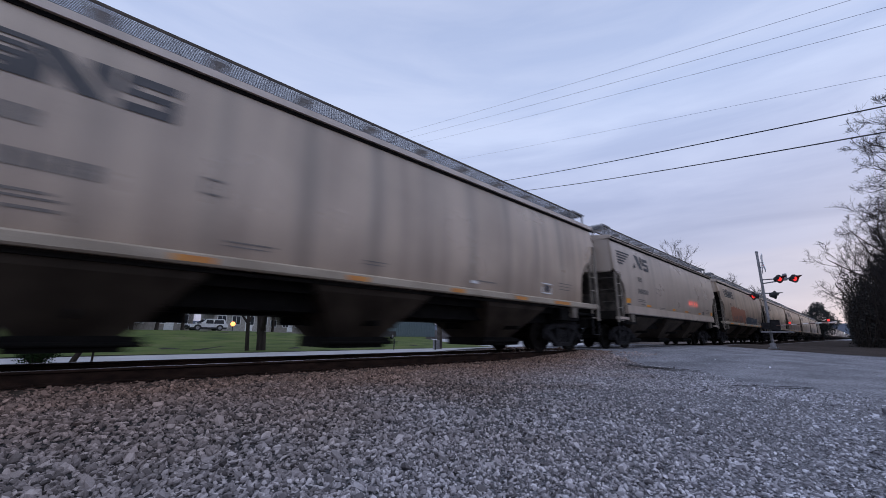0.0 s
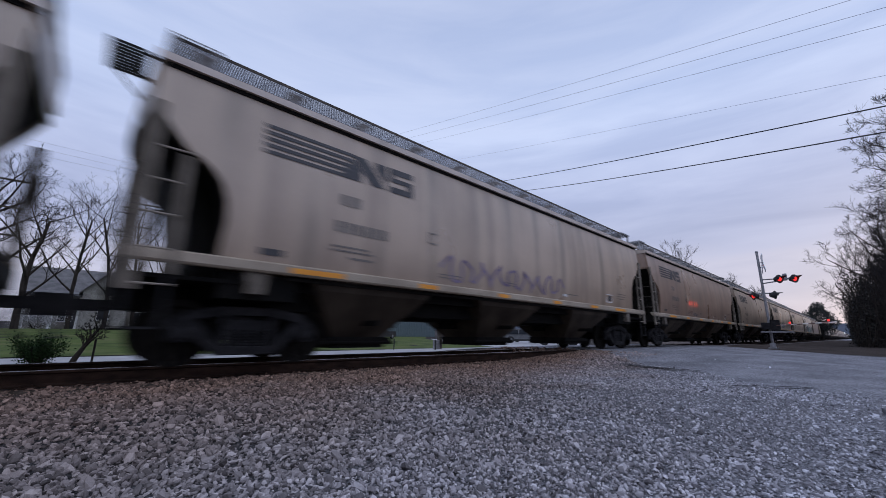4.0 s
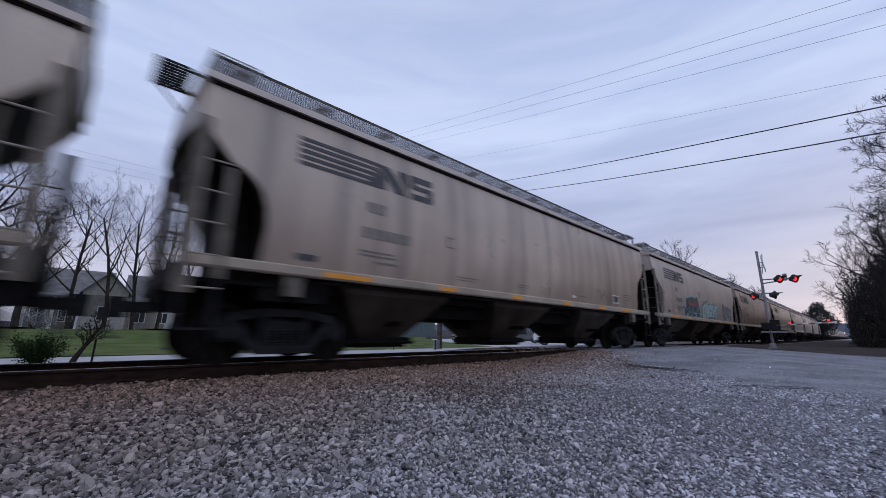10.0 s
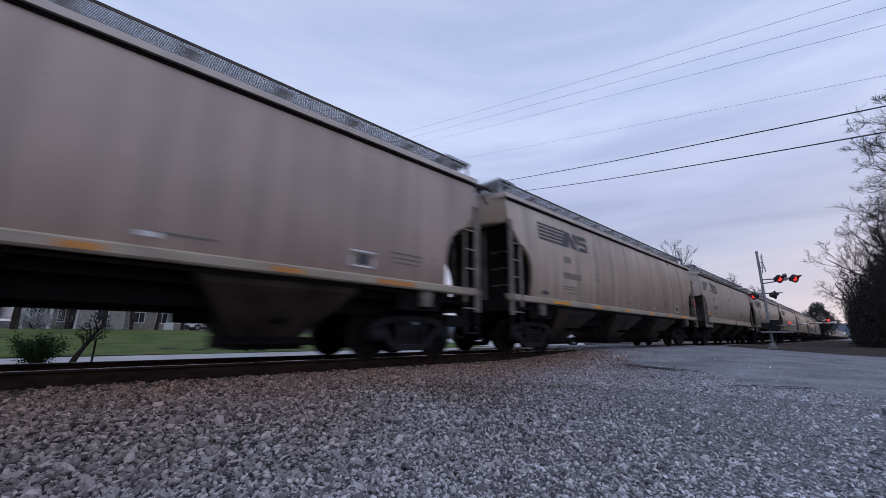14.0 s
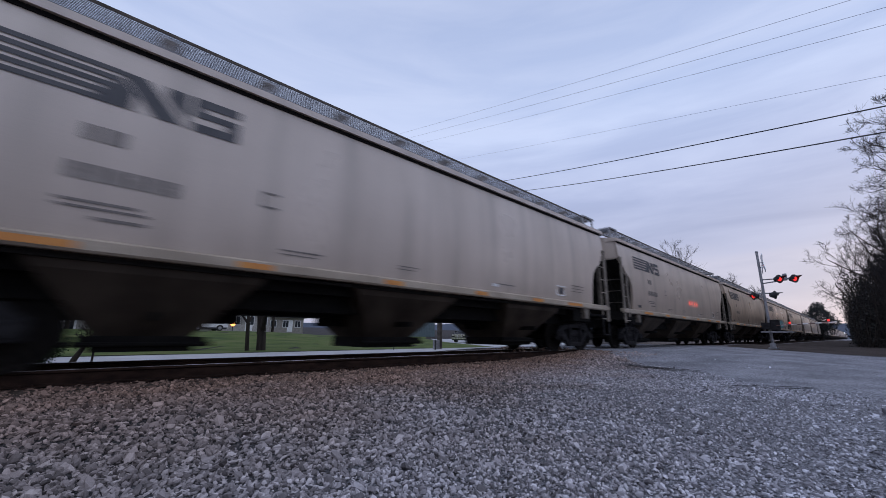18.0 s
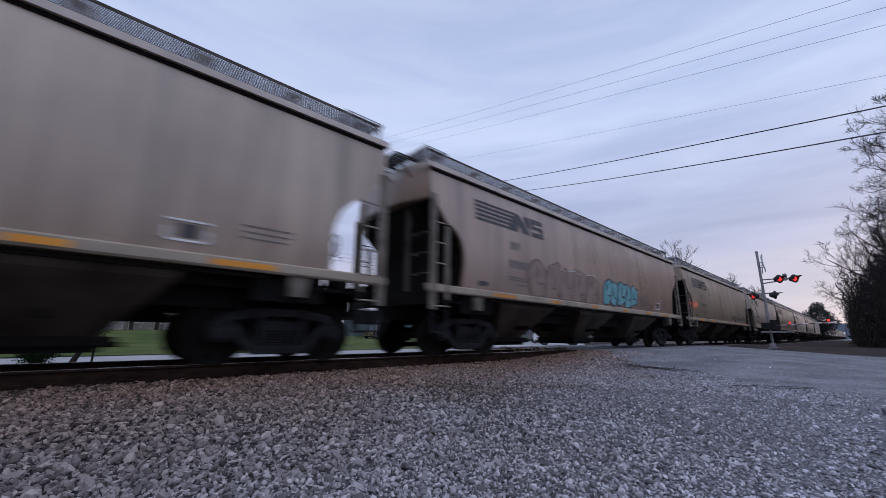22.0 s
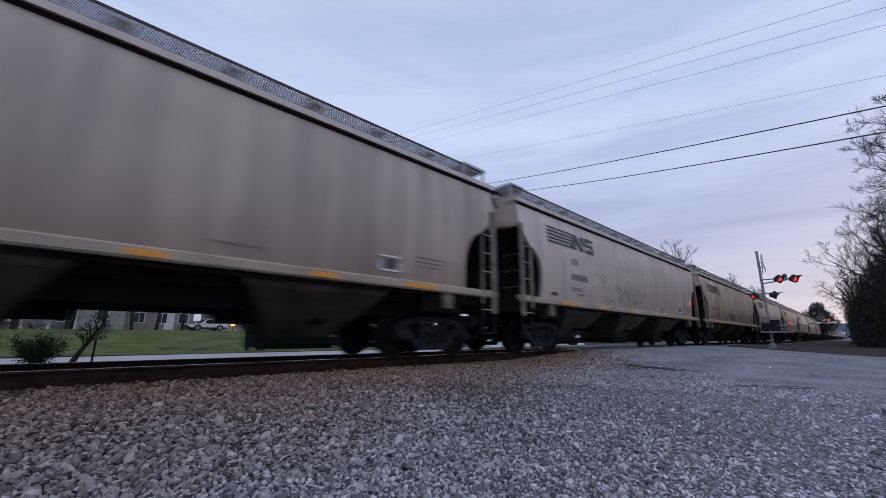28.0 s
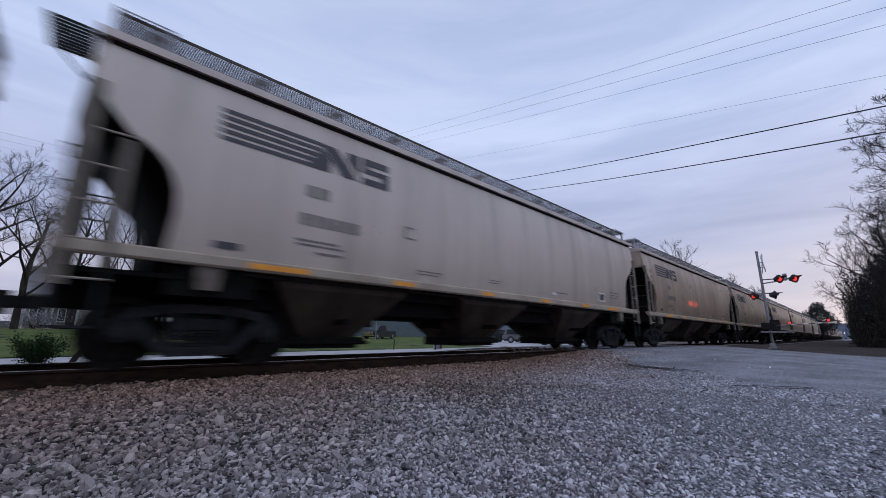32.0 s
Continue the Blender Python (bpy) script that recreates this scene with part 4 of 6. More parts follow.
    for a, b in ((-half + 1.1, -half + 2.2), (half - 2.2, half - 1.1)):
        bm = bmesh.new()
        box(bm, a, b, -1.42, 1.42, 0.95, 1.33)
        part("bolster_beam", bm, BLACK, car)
    for x in (-half + (1.45 if short else 1.65), half - 1.60):
        add_truck(car, x)
    gap = 0.58 if not short else 0.72
    for e in (-1, 1):
        bm = bmesh.new()
        a, b = sorted((e * (half + 0.0), e * (half + gap - 0.18)))
        box(bm, a, b, -0.07, 0.07, 0.76, 0.92)
        a, b = sorted((e * (half + gap - 0.24), e * (half + gap + 0.04)))
        box(bm, a, b, -0.14, 0.10, 0.68, 0.98)
        tube(bm, (e * (half + gap - 0.04), 0.10, 0.70), (e * (half + gap - 0.04), 0.10, 0.96), 0.09, seg=10)
        coup = part("coupler", bm, FRAME_STEEL, car, "cast steel coupler")
        bm = bmesh.new()
        rings = []
        for k in range(8):
            t = k / 7
            p = Vector((e * (half + 0.15 + (gap - 0.15) * t), -0.33 + 0.2 * t, 0.80 - 0.42 * math.sin(math.pi * t * 0.75)))
            rings.append([bm.verts.new(p + Vector((0.018 * math.cos(j * 1.0472), 0.025 * math.sin(j * 1.0472), 0.018 * math.cos(j * 1.0472)))) for j in range(6)])
        for r0, r1 in zip(rings, rings[1:]):
            for j in range(6):
                bm.faces.new((r0[j], r0[(j + 1) % 6], r1[(j + 1) % 6], r1[j]))
        part("air_hose", bm, RUBBER, coup, "black rubber brake hose")
    # brake gear on the tail platform
    bm = bmesh.new()
    tube(bm, (half - 0.9, -0.55, 1.5), (half - 0.9, 0.55, 1.5), 0.21, seg=16)
    part("air_reservoir", bm, GRIME_SHADE, car, "dark air reservoir")
    bm = bmesh.new()
    tube(bm, (half - 0.45, -0.9, 1.42), (half - 0.45, -0.45, 1.42), 0.16, seg=14)
    tube(bm, (half - 0.45, -0.45, 1.42), (half - 0.45, 0.4, 1.42), 0.03, seg=8)
    part("brake_cylinder", bm, GRIME_SHADE, car)
    bm = bmesh.new()
    n = 18
    for k in range(n):
        a0, a1 = 2 * math.pi * k / n, 2 * math.pi * (k + 1) / n
        tube(bm, (half + 0.16, 0.75 + 0.26 * math.cos(a0), 2.55 + 0.26 * math.sin(a0)), (half + 0.16, 0.75 + 0.26 * math.cos(a1), 2.55 + 0.26 * math.sin(a1)), 0.014, seg=5)
    for k in range(4):
        a0 = math.pi * k / 4
        tube(bm, (half + 0.16, 0.75 - 0.26 * math.cos(a0), 2.55 - 0.26 * math.sin(a0)), (half + 0.16, 0.75 + 0.26 * math.cos(a0), 2.55 + 0.26 * math.sin(a0)), 0.01, seg=5)
    part("brake_wheel", bm, FRAME_STEEL, car, "spoked hand brake wheel")

    # lettering and tape on the near side; t(x) turns metres from the tail corner into local x
    def t(x):
        return x + half

    bm = bmesh.new()
    if short:
        for k in range(5):
            z = 3.80 - 0.118 * k
            quad(bm, t(-14.72), t(-13.45 - 0.20 * k), z - 0.066, z)
        letters = [[(-12.95, 3.86), (-12.55, 3.86), (-12.15, 3.28), (-12.48, 3.28)], [(-13.25, 3.28), (-12.95, 3.28), (-12.95, 3.5)], [(-12.30, 3.86), (-12.12, 3.86), (-12.12, 3.42), (-12.30, 3.66)]]
        ox = -12.05
    else:
        for k in range(5):
            z = 3.79 - 0.115 * k
            quad(bm, t(-15.42), t(-13.80 - 0.06 * k), z - 0.066, z)
        letters = [[(-13.86, 3.78), (-13.56, 3.78), (-13.12, 3.26), (-13.44, 3.26)], [(-13.84, 3.70), (-13.66, 3.50), (-13.66, 3.26), (-14.12, 3.26)], [(-13.34, 3.78), (-13.08, 3.78), (-13.08, 3.34), (-13.34, 3.64)]]
        ox = -13.02
    for poly in letters:
        side_patch(bm, [(t(x), z) for x, z in poly][::-1])
    for x0, x1, z0, z1 in ((0.0, 0.60, 3.66, 3.79), (0.0, 0.60, 3.48, 3.575), (0.0, 0.60, 3.25, 3.375), (0.0, 0.14, 3.54, 3.68), (0.44, 0.60, 3.36, 3.50)):
        quad(bm, t(ox + x0), t(ox + x1), z0 + (0.02 if short else 0), z1 + (0.02 if short else 0), 0.013, 0.10)
    logo = part("logo", bm, INK, car, "faded black striped railroad emblem")
    dx = 1.2 if short else 0.0
    for x0, x1, z0, z1 in ((-14.05, -13.90, 2.72, 2.92), (-13.84, -13.66, 2.72, 2.92)) + tuple((-14.12 + 0.19 * k, -13.98 + 0.19 * k, 2.22, 2.42) for k in range(6)):
        bm = bmesh.new()
        quad(bm, t(x0 + dx), t(x1 + dx), z0, z1)
        part("stencil_mark", bm, INK_THIN, car)
    bm = bmesh.new()
    for x0, x1, z0, z1 in ((-14.15, -13.4, 1.95, 1.985), (-14.15, -13.3, 1.88, 1.91), (-13.8, -13.3, 1.76, 1.80), (-11.95, -11.72, 2.58, 2.61), (-11.95, -11.72, 2.36, 2.39), (-11.98, -11.95, 2.36, 2.61),
                           (-11.6, -10.9, 1.74, 1.765), (-11.6, -11.0, 1.68, 1.70), (-9.3, -8.8, 1.78, 1.80), (-9.3, -8.9, 1.72, 1.74), (-6.2, -5.5, 1.72, 1.75), (-2.5, -1.75, 2.02, 2.045), (-2.5, -1.75, 1.93, 1.95), (-2.5, -1.8, 1.84, 1.86)):
        quad(bm, t(x0 + dx * (1 if x0 < -8 else 0)), t(x1 + dx * (1 if x0 < -8 else 0)), z0, z1)
    tagged(part("stencil_text", bm, INK_THIN, car, "small illegible stencil lines"), kind="stuff")
    for x0, x1, z0, z1 in ((-15.3 + dx, -14.95 + dx, 1.64, 1.74), (-3.26, -3.02, 1.72, 1.90)):
        bm = bmesh.new()
        quad(bm, t(x0), t(x1), z0, z1, 0.014)
        part("data_plate", bm, INK, car, "small dark data plate")
    if not short:
        bm = bmesh.new()
        for x0, x1, z0, z1 in ((-3.40, -2.90, 1.66, 1.69), (-3.40, -2.90, 1.93, 1.96), (-3.40, -3.37, 1.66, 1.96), (-2.93, -2.90, 1.66, 1.96)):
            box(bm, t(x0), t(x1), -half_width(z0) - 0.02, -half_width(z0) - 0.004, z0, z1)
        part("placard_frame", bm, WHITE, car, "white placard frame")
        bm = bmesh.new()
        quad(bm, t(-6.40), t(-6.18), 1.66, 1.73)
        part("white_label", bm, WHITE, car, "small white label")
    tape = ((-14.82, -13.90), (-12.20, -11.70), (-9.65, -9.22), (-7.1, -6.68), (-4.75, -4.25), (-2.84, -1.97)) if not short else ((-14.15, -13.74), (-12.0, -11.5), (-8.6, -8.2), (-6.6, -6.1), (-4.1, -3.63), (-1.49, -1.06))
    for i, (x0, x1) in enumerate(tape):
        bm = bmesh.new()
        if short:
            z0, z1 = ((1.76, 1.94), (1.72, 1.80))[0 if i in (0, 5) else 1]
            quad(bm, t(x0), t(x1), z0, z1, 0.014)
        else:
            box(bm, t(x0), t(x1), -1.622, -1.617, sill0 + 0.035, sill0 + 0.12)
        part("reflector_strip", bm, YELLOW, car, "orange-yellow reflective strip")
    return car


PROTO = {"long": hopper_car("long"), "short": hopper_car("short")}
HALF = {"long": 8.425, "short": 7.575}


def spray(name, dark, pale):
    return surface(name, dark, pale, 0.55, 3.0, 0.0)


SPRAY = {
    "red": spray("faded_red_spray", (0.36, 0.135, 0.080), (0.43, 0.19, 0.115)),
    "maroon": spray("maroon_spray", (0.19, 0.115, 0.095), (0.25, 0.15, 0.125)),
    "navy": spray("navy_spray", (0.045, 0.060, 0.085), (0.085, 0.105, 0.135)),
    "slate": spray("slate_spray", (0.11, 0.115, 0.125), (0.19, 0.19, 0.195)),
    "teal": spray("dark_teal_spray", (0.030, 0.055, 0.065), (0.060, 0.095, 0.11)),
    "mint": spray("pale_mint_spray", (0.36, 0.48, 0.46), (0.46, 0.57, 0.54)),
    "turquoise": spray("turquoise_spray", (0.12, 0.34, 0.36), (0.20, 0.45, 0.46)),
    "brown": spray("brown_spray", (0.24, 0.175, 0.140), (0.31, 0.235, 0.19)),
    "violet": spray("violet_spray", (0.16, 0.12, 0.20), (0.26, 0.21, 0.30)),
    "pale": spray("pale_spray", (0.50, 0.46, 0.42), (0.58, 0.54, 0.50)),
}


def block(bm, cx, cz, rx, rz, lift, seed, lean, power=3.2, n=24):
    """A squarish bulging patch on the car side."""
    ring = []
    for i in range(n):
        a = 2 * math.pi * i / n
        ca, sa = math.cos(a), math.sin(a)
        k = 1 / (abs(ca) ** power + abs(sa) ** power) ** (1 / power)
        k *= 1 + 0.42 * noise.noise((ca * 1.6 + seed * 1.7, sa * 1.6, seed))
        x, z = rx * k * ca, rz * k * sa
        z = max(cz + z, 1.565)
        ring.append(bm.verts.new((cx + x + lean * (z - cz), -(half_width(z) + lift), z)))
    c = bm.verts.new((cx, -(half_width(cz) + lift), cz))
    for i in range(n):
        bm.faces.new((c, ring[i], ring[(i + 1) % n]))


def bubbles(car, half, colour, outline, x0, x1, z0, z1, count, seed, inner=True, fat=1.0):
    """A packed row of bulging painted shapes with a dark edge, standing for unreadable sprayed writing."""
    rng = random.Random(seed)
    w = (x1 - x0) / count
    for i in range(count):
        edge, fill, cuts = bmesh.new(), bmesh.new(), bmesh.new()
        cx = x0 + w * (i + 0.5) + half + rng.uniform(-0.06, 0.06) * w
        rz = (z1 - z0) / 2 * rng.uniform(0.86, 1.14)
        cz = (z0 + z1) / 2 + rng.uniform(-0.06, 0.06)
        rx, ln = w * fat * rng.uniform(0.47, 0.56), rng.uniform(-0.15, 0.25)
        up = 0.002 * (i % 3)
        block(edge, cx, cz, rx + 0.05, rz + 0.05, 0.013 + up * 0.4, seed + i, ln)
        block(fill, cx, cz, rx - 0.012, rz - 0.012, 0.018 + up, seed + i, ln)
        letter = part("graffiti_letter", fill, SPRAY[colour], car, "bulging sprayed graffiti letter, unreadable")
        part("outline", edge, SPRAY[outline], letter)
        if inner:
            for px, pz, ex, ez, dz in ((rng.uniform(-0.35, 0.0), rng.uniform(-0.1, 0.5), 0.05, rz * rng.uniform(0.25, 0.5), 0), (rng.uniform(0.1, 0.4), rng.uniform(-0.55, 0.0), rx * 0.38, 0.04, 2), (0.92, -0.1, 0.03, rz * 0.8, 3)):
                block(cuts, cx + px * rx, cz + pz * rz, ex, ez, 0.026, seed + 5 * i + dz, ln, 2.0, 10)
            tagged(part("inner_stroke", cuts, SPRAY[outline], letter), kind="stuff")
        else:
            cuts.free()


def scribble(car, half, colour, x0, x1, z0, z1, seed, width=0.035, turns=9):
    """A thin looping tag painted in one stroke."""
    rng = random.Random(seed)
    bm = bmesh.new()
    pts = []
    for i in range(turns * 6 + 1):
        a = i / 6 * math.pi
        f = i / (turns * 6)
        pts.append((x0 + half + (x1 - x0) * f + 0.09 * math.sin(a * 1.7 + seed), (z0 + z1) / 2 + (z1 - z0) / 2 * math.sin(a) * (0.55 + 0.45 * rng.random())))
    ribbon = []
    for i, (x, z) in enumerate(pts):
        (ax, az), (bx, bz) = pts[max(0, i - 1)], pts[min(len(pts) - 1, i + 1)]
        nn = Vector((az - bz, bx - ax)).normalized() * width / 2
        lift = 0.014 + 0.004 * (i / len(pts))
        ribbon.append([bm.verts.new((px, -(half_width(pz) + lift), pz)) for px, pz in ((x + nn.x, max(1.565, z + nn.y)), (x - nn.x, max(1.56, z - nn.y)))])
    for a, b in zip(ribbon, ribbon[1:]):
        bm.faces.new((a[0], b[0], b[1], a[1]))
    part("graffiti_tag", bm, SPRAY[colour], car, "thin looping sprayed tag, unreadable")


# distance by which each tail stands off the even 18 m spacing
OFFSET = {0: 0.66, 1: -0.62, 2: -0.26, 3: -0.2, 4: -0.14, 5: 0.05, 6: 0.01, 7: 0.22, 8: 0.25, 9: 0.32, 10: 0.42, 11: -0.43, 12: -0.26, 13: 0.0, 14: 0.03,
          15: 0.10, 16: 0.38, 17: -0.42, 18: -0.27, 19: -0.30, 20: 0.08, 21: 0.18}
SHORT = (1, 11, 17, 27)
PAINTED = {1: "light", 8: "light", 11: "light", 12: "light", 13: "light", 17: "light", 19: "light", 21: "light", 3: "beige", 5: "beige", 9: "tan", 14: "beige", 15: "tan", 4: "tan", 24: "tan", 27: "light", 29: "light", 33: "tan"}
# factor by which the paint colour of a car is scaled down
PAINT_LEVEL = {0: 0.9, 1: 0.86, 2: 0.86, 4: 0.88, 5: 0.8, 8: 0.88, 15: 0.93, 16: 0.8, 18: 0.8, 20: 0.96}
NO_LABEL = (15, 16, 17, 18)
GRIMY_TAPE = (0, 9, 12, 13, 15)
CARS = []
random.seed(11)
for number in range(39):
    kind = "short" if number in SHORT else "long"
    proto = PROTO[kind]
    fresh = number in (0, 1)
    car = proto if fresh else copy_thing(proto, Matrix())
    CARS.append((number, kind, car))
for number, kind, car in CARS:
    tone = PAINTED.get(number, "beige")
    for o in list(car.children):
        base = o.name.split(".")[0]
        if base in ("body", "cutout_flange", "end_bulkhead") or (base == "side_sill" and kind == "short"):
            o.material_slots[0].link = "OBJECT"
            o.material_slots[0].material = PAINT[tone]
            k = PAINT_LEVEL.get(number, 0.93)
            o.color = (k, k * 0.995, k * 0.98, 1)
        elif base == "white_label" and number in NO_LABEL:
            bpy.data.objects.remove(o)
        elif base == "reflector_strip" and number in GRIMY_TAPE:
            o.material_slots[0].link = "OBJECT"
            o.material_slots[0].material = ORANGE
    word = {"beige": "weathered beige-grey", "light": "light grey", "tan": "dusty tan-brown"}[tone]
    size = "short deep-silled" if kind == "short" else "long curved-side"
    tagged(car, f"{word} {size} covered hopper rail car on the track", "rail car", "hopper cars of the train")


def car_of(k):
    return CARS[k][2], HALF[CARS[k][1]]


c, h = car_of(2)
bubbles(c, h, "red", "red", -13.6, -9.0, 1.72, 2.62, 5, 21, inner=False, fat=1.35)
bubbles(c, h, "maroon", "brown", -13.0, -9.6, 1.62, 2.12, 4, 24, inner=False)
scribble(c, h, "red", -8.3, -7.7, 2.2, 2.8, 3, 0.05, 3)
bubbles(c, h, "navy", "teal", -8.6, -6.3, 1.56, 2.1, 4, 22, inner=False)
bubbles(c, h, "navy", "slate", -6.1, -3.7, 1.58, 2.05, 5, 23, inner=False)
tagged(c, "weathered beige hopper car with red and navy graffiti along its side")
c, h = car_of(3)
scribble(c, h, "violet", -11.5, -6.5, 1.6, 2.2, 5, 0.07, 17)
c, h = car_of(6)
bubbles(c, h, "slate", "pale", -10.2, -7.7, 1.6, 2.25, 5, 31)
scribble(c, h, "slate", -6.7, -5.1, 1.75, 2.1, 6, 0.05, 6)
c, h = car_of(8)
bubbles(c, h, "teal", "mint", -12.3, -10.2, 2.0, 2.62, 3, 41, inner=False, fat=1.1)
bubbles(c, h, "teal", "mint", -12.7, -9.9, 1.56, 2.1, 4, 42, fat=1.1)
scribble(c, h, "slate", -13.6, -12.4, 1.85, 2.05, 7, 0.08, 4)
bubbles(c, h, "mint", "teal", -9.25, -5.7, 1.57, 2.45, 5, 43)
bubbles(c, h, "slate", "pale", -4.3, -1.7, 1.57, 2.6, 4, 44)
tagged(c, "light grey hopper car with teal, mint and black graffiti")
c, h = car_of(15)
bubbles(c, h, "brown", "maroon", -13.2, -9.1, 1.56, 2.5, 5, 51)
scribble(c, h, "pale", -12.2, -9.2, 2.42, 2.52, 27, 0.035, 5)
bubbles(c, h, "turquoise", "navy", -8.65, -5.5, 1.57, 2.45, 5, 52)
scribble(c, h, "slate", -5.4, -4.3, 1.6, 2.25, 8, 0.04, 6)
tagged(c, "dusty tan hopper car with turquoise and brown graffiti")
c, h = car_of(19)
scribble(c, h, "slate", -10.8, -7.8, 1.7, 2.45, 9, 0.04, 9)
c, h = car_of(20)
scribble(c, h, "navy", -10.4, -8.5, 1.62, 2.08, 61, 0.075, 11)
scribble(c, h, "navy", -10.5, -8.7, 1.9, 2.1, 10, 0.06, 4)
scribble(c, h, "slate", -7.2, -6.6, 1.6, 2.1, 62, 0.10, 4)
scribble(c, h, "pale", -5.3, -2.8, 1.85, 2.3, 12, 0.03, 10)
c, h = car_of(16)
scribble(c, h, "slate", -6.1, -5.0, 1.75, 1.98, 13, 0.07, 7)
scribble(c, h, "slate", -4.6, -4.0, 1.72, 1.92, 14, 0.05, 5)
c, h = car_of(7)
scribble(c, h, "brown", -4.7, -3.4, 1.7, 2.1, 15, 0.05, 6)
c, h = car_of(11)
scribble(c, h, "navy", -4.8, -3.8, 2.0, 2.2, 16, 0.05, 6)
c, h = car_of(4)
scribble(c, h, "maroon", -11.2, -10.8, 1.7, 1.85, 17, 0.04, 3)
scribble(c, h, "slate", -10.6, -9.8, 1.62, 1.75, 18, 0.06, 5)
c, h = car_of(10)
scribble(c, h, "brown", -5.0, -4.6, 1.7, 2.2, 19, 0.06, 3)

# ---------------------------------------------------------------- broken asphalt edges


def crack(points, width, seed):
    """A ragged dark break where the asphalt ends or has worn through."""
    verts, faces = [], []
    n = 40
    for i in range(n + 1):
        k = i / n * (len(points) - 1)
        j = min(int(k), len(points) - 2)
        p = Vector(points[j]).lerp(Vector(points[j + 1]), k - j)
        side = (Vector(points[j + 1]) - Vector(points[j])).normalized()
        side = Vector((-side.y, side.x))
        wd = width * (0.25 + 0.75 * math.sin(math.pi * i / n)) * (0.7 + 0.9 * abs(noise.noise((i * 0.55, seed, 0))))
        mid = p + side * 0.10 * noise.noise((i * 0.35, seed, 4))
        for q in (mid - side * wd, mid + side * wd):
            verts.append((q.x, q.y, ground_z(q.x, q.y) + 0.031))
    for i in range(n):
        faces.append((2 * i, 2 * i + 1, 2 * i + 3, 2 * i + 2))
    tagged(new("asphalt_break", raw_mesh("asphalt_break", verts, faces, BREAK, 4)), "dark ragged break in the worn asphalt", "road damage", kind="structure")


crack([(9.9, 4.1), (9.62, 3.5), (9.45, 2.9), (9.45, 2.25)], 0.11, 2)
crack([(7.1, 1.5), (7.45, 1.1), (7.7, 0.75), (7.8, 0.5)], 0.06, 1)

# ---------------------------------------------------------------- crossing signal
sig = thing("crossing_signal", "silver level crossing mast with red flashing lights and a lowered gate", "signal", pose(25.0, 2.92, ground_z(25.0, 2.92)))
bm = bmesh.new()
tube(bm, (0, 0, 0.12), (0, 0, 4.85), 0.062, 0.055, 12)
tube(bm, (0, 0, 4.85), (0, 0, 4.92), 0.075, 0.05, 12)
part("mast", bm, SILVER, sig, "silver-painted steel mast")
bm = bmesh.new()
box(bm, -0.19, 0.19, -0.19, 0.19, -0.05, 0.06)
prism(bm, [(-0.12, 0.06), (0.12, 0.06), (0.09, 0.28), (-0.09, 0.28)], "y", -0.11, 0.11)
part("base", bm, SILVER, sig)
bm = bmesh.new()
for a in (-1, 1):
    m = Matrix.Translation((0.0, -0.16, 4.25)) @ Matrix.Rotation(radians(13), 4, "Z") @ Matrix.Rotation(radians(a * 45), 4, "Y")
    box(bm, -0.6, 0.6, -0.012 + 0.02 * a, 0.012 + 0.02 * a, -0.115, 0.115, m)
tube(bm, (0, 0, 4.30), (0, -0.18, 4.30), 0.025, seg=8)
tube(bm, (0, 0, 4.05), (0, -0.18, 4.05), 0.02, seg=8)
part("crossbuck", bm, WHITE, sig, "white crossbuck boards seen edge-on")


def flasher(parent, x, y, z, turn, lit):
    """A round signal head: dark backing disc, hood and red lens that looks along its own +x."""
    m = pose(x, y, z, 0, 0, turn)
    bm = bmesh.new()
    n = 20
    ring = [Matrix.Rotation(2 * math.pi * i / n, 3, "X") @ Vector((0, 0, 0.20)) for i in range(n)]
    a, b = [bm.verts.new(m @ (v + Vector((-0.01, 0, 0)))) for v in ring], [bm.verts.new(m @ (v + Vector((0.01, 0, 0)))) for v in ring]
    bm.faces.new(a)
    bm.faces.new(b[::-1])
    for i in range(n):
        bm.faces.new((a[i], a[(i + 1) % n], b[(i + 1) % n], b[i]))
    tube(bm, m @ Vector((-0.2, 0, 0)), m @ Vector((0, 0, 0)), 0.11, 0.17, 14)
    # hood over the upper half
    h0 = [bm.verts.new(m @ Vector((0.01, 0.125 * math.cos(t), 0.125 * math.sin(t)))) for t in [radians(-20 + 220 * i / 12) for i in range(13)]]
    h1 = [bm.verts.new(m @ Vector((0.38 * max(0.3, math.sin(t)), 0.125 * math.cos(t), 0.125 * math.sin(t)))) for t in [radians(-20 + 220 * i / 12) for i in range(13)]]
    for i in range(12):
        bm.faces.new((h0[i], h0[i + 1], h1[i + 1], h1[i]))
    head = part("signal_head", bm, MATT_BLACK, parent, "black signal head with hood")
    bm = bmesh.new()
    tube(bm, m @ Vector((0.012, 0, 0)), m @ Vector((0.04, 0, 0)), 0.115, 0.09, 18)
    part("lens", bm, RED_LIT if lit else RED_DIM, head, "glowing red lens")


bm = bmesh.new()
for z in (3.22, 3.42):
    tube(bm, (0, 0, z), (-0.9, -0.95, z - (0.12 if z > 3.3 else 0)), 0.03, seg=8)
tube(bm, (-0.70, -1.25, 3.30), (-1.05, -0.70, 3.30), 0.03, seg=8)
box(bm, -0.98, -0.84, -1.06, -0.90, 3.2, 3.52)
part("upper_arm", bm, SILVER, sig)
flasher(sig, -1.02, -0.78, 3.28, 232, True)
flasher(sig, -0.72, -1.30, 3.28, 232, True)
bm = bmesh.new()
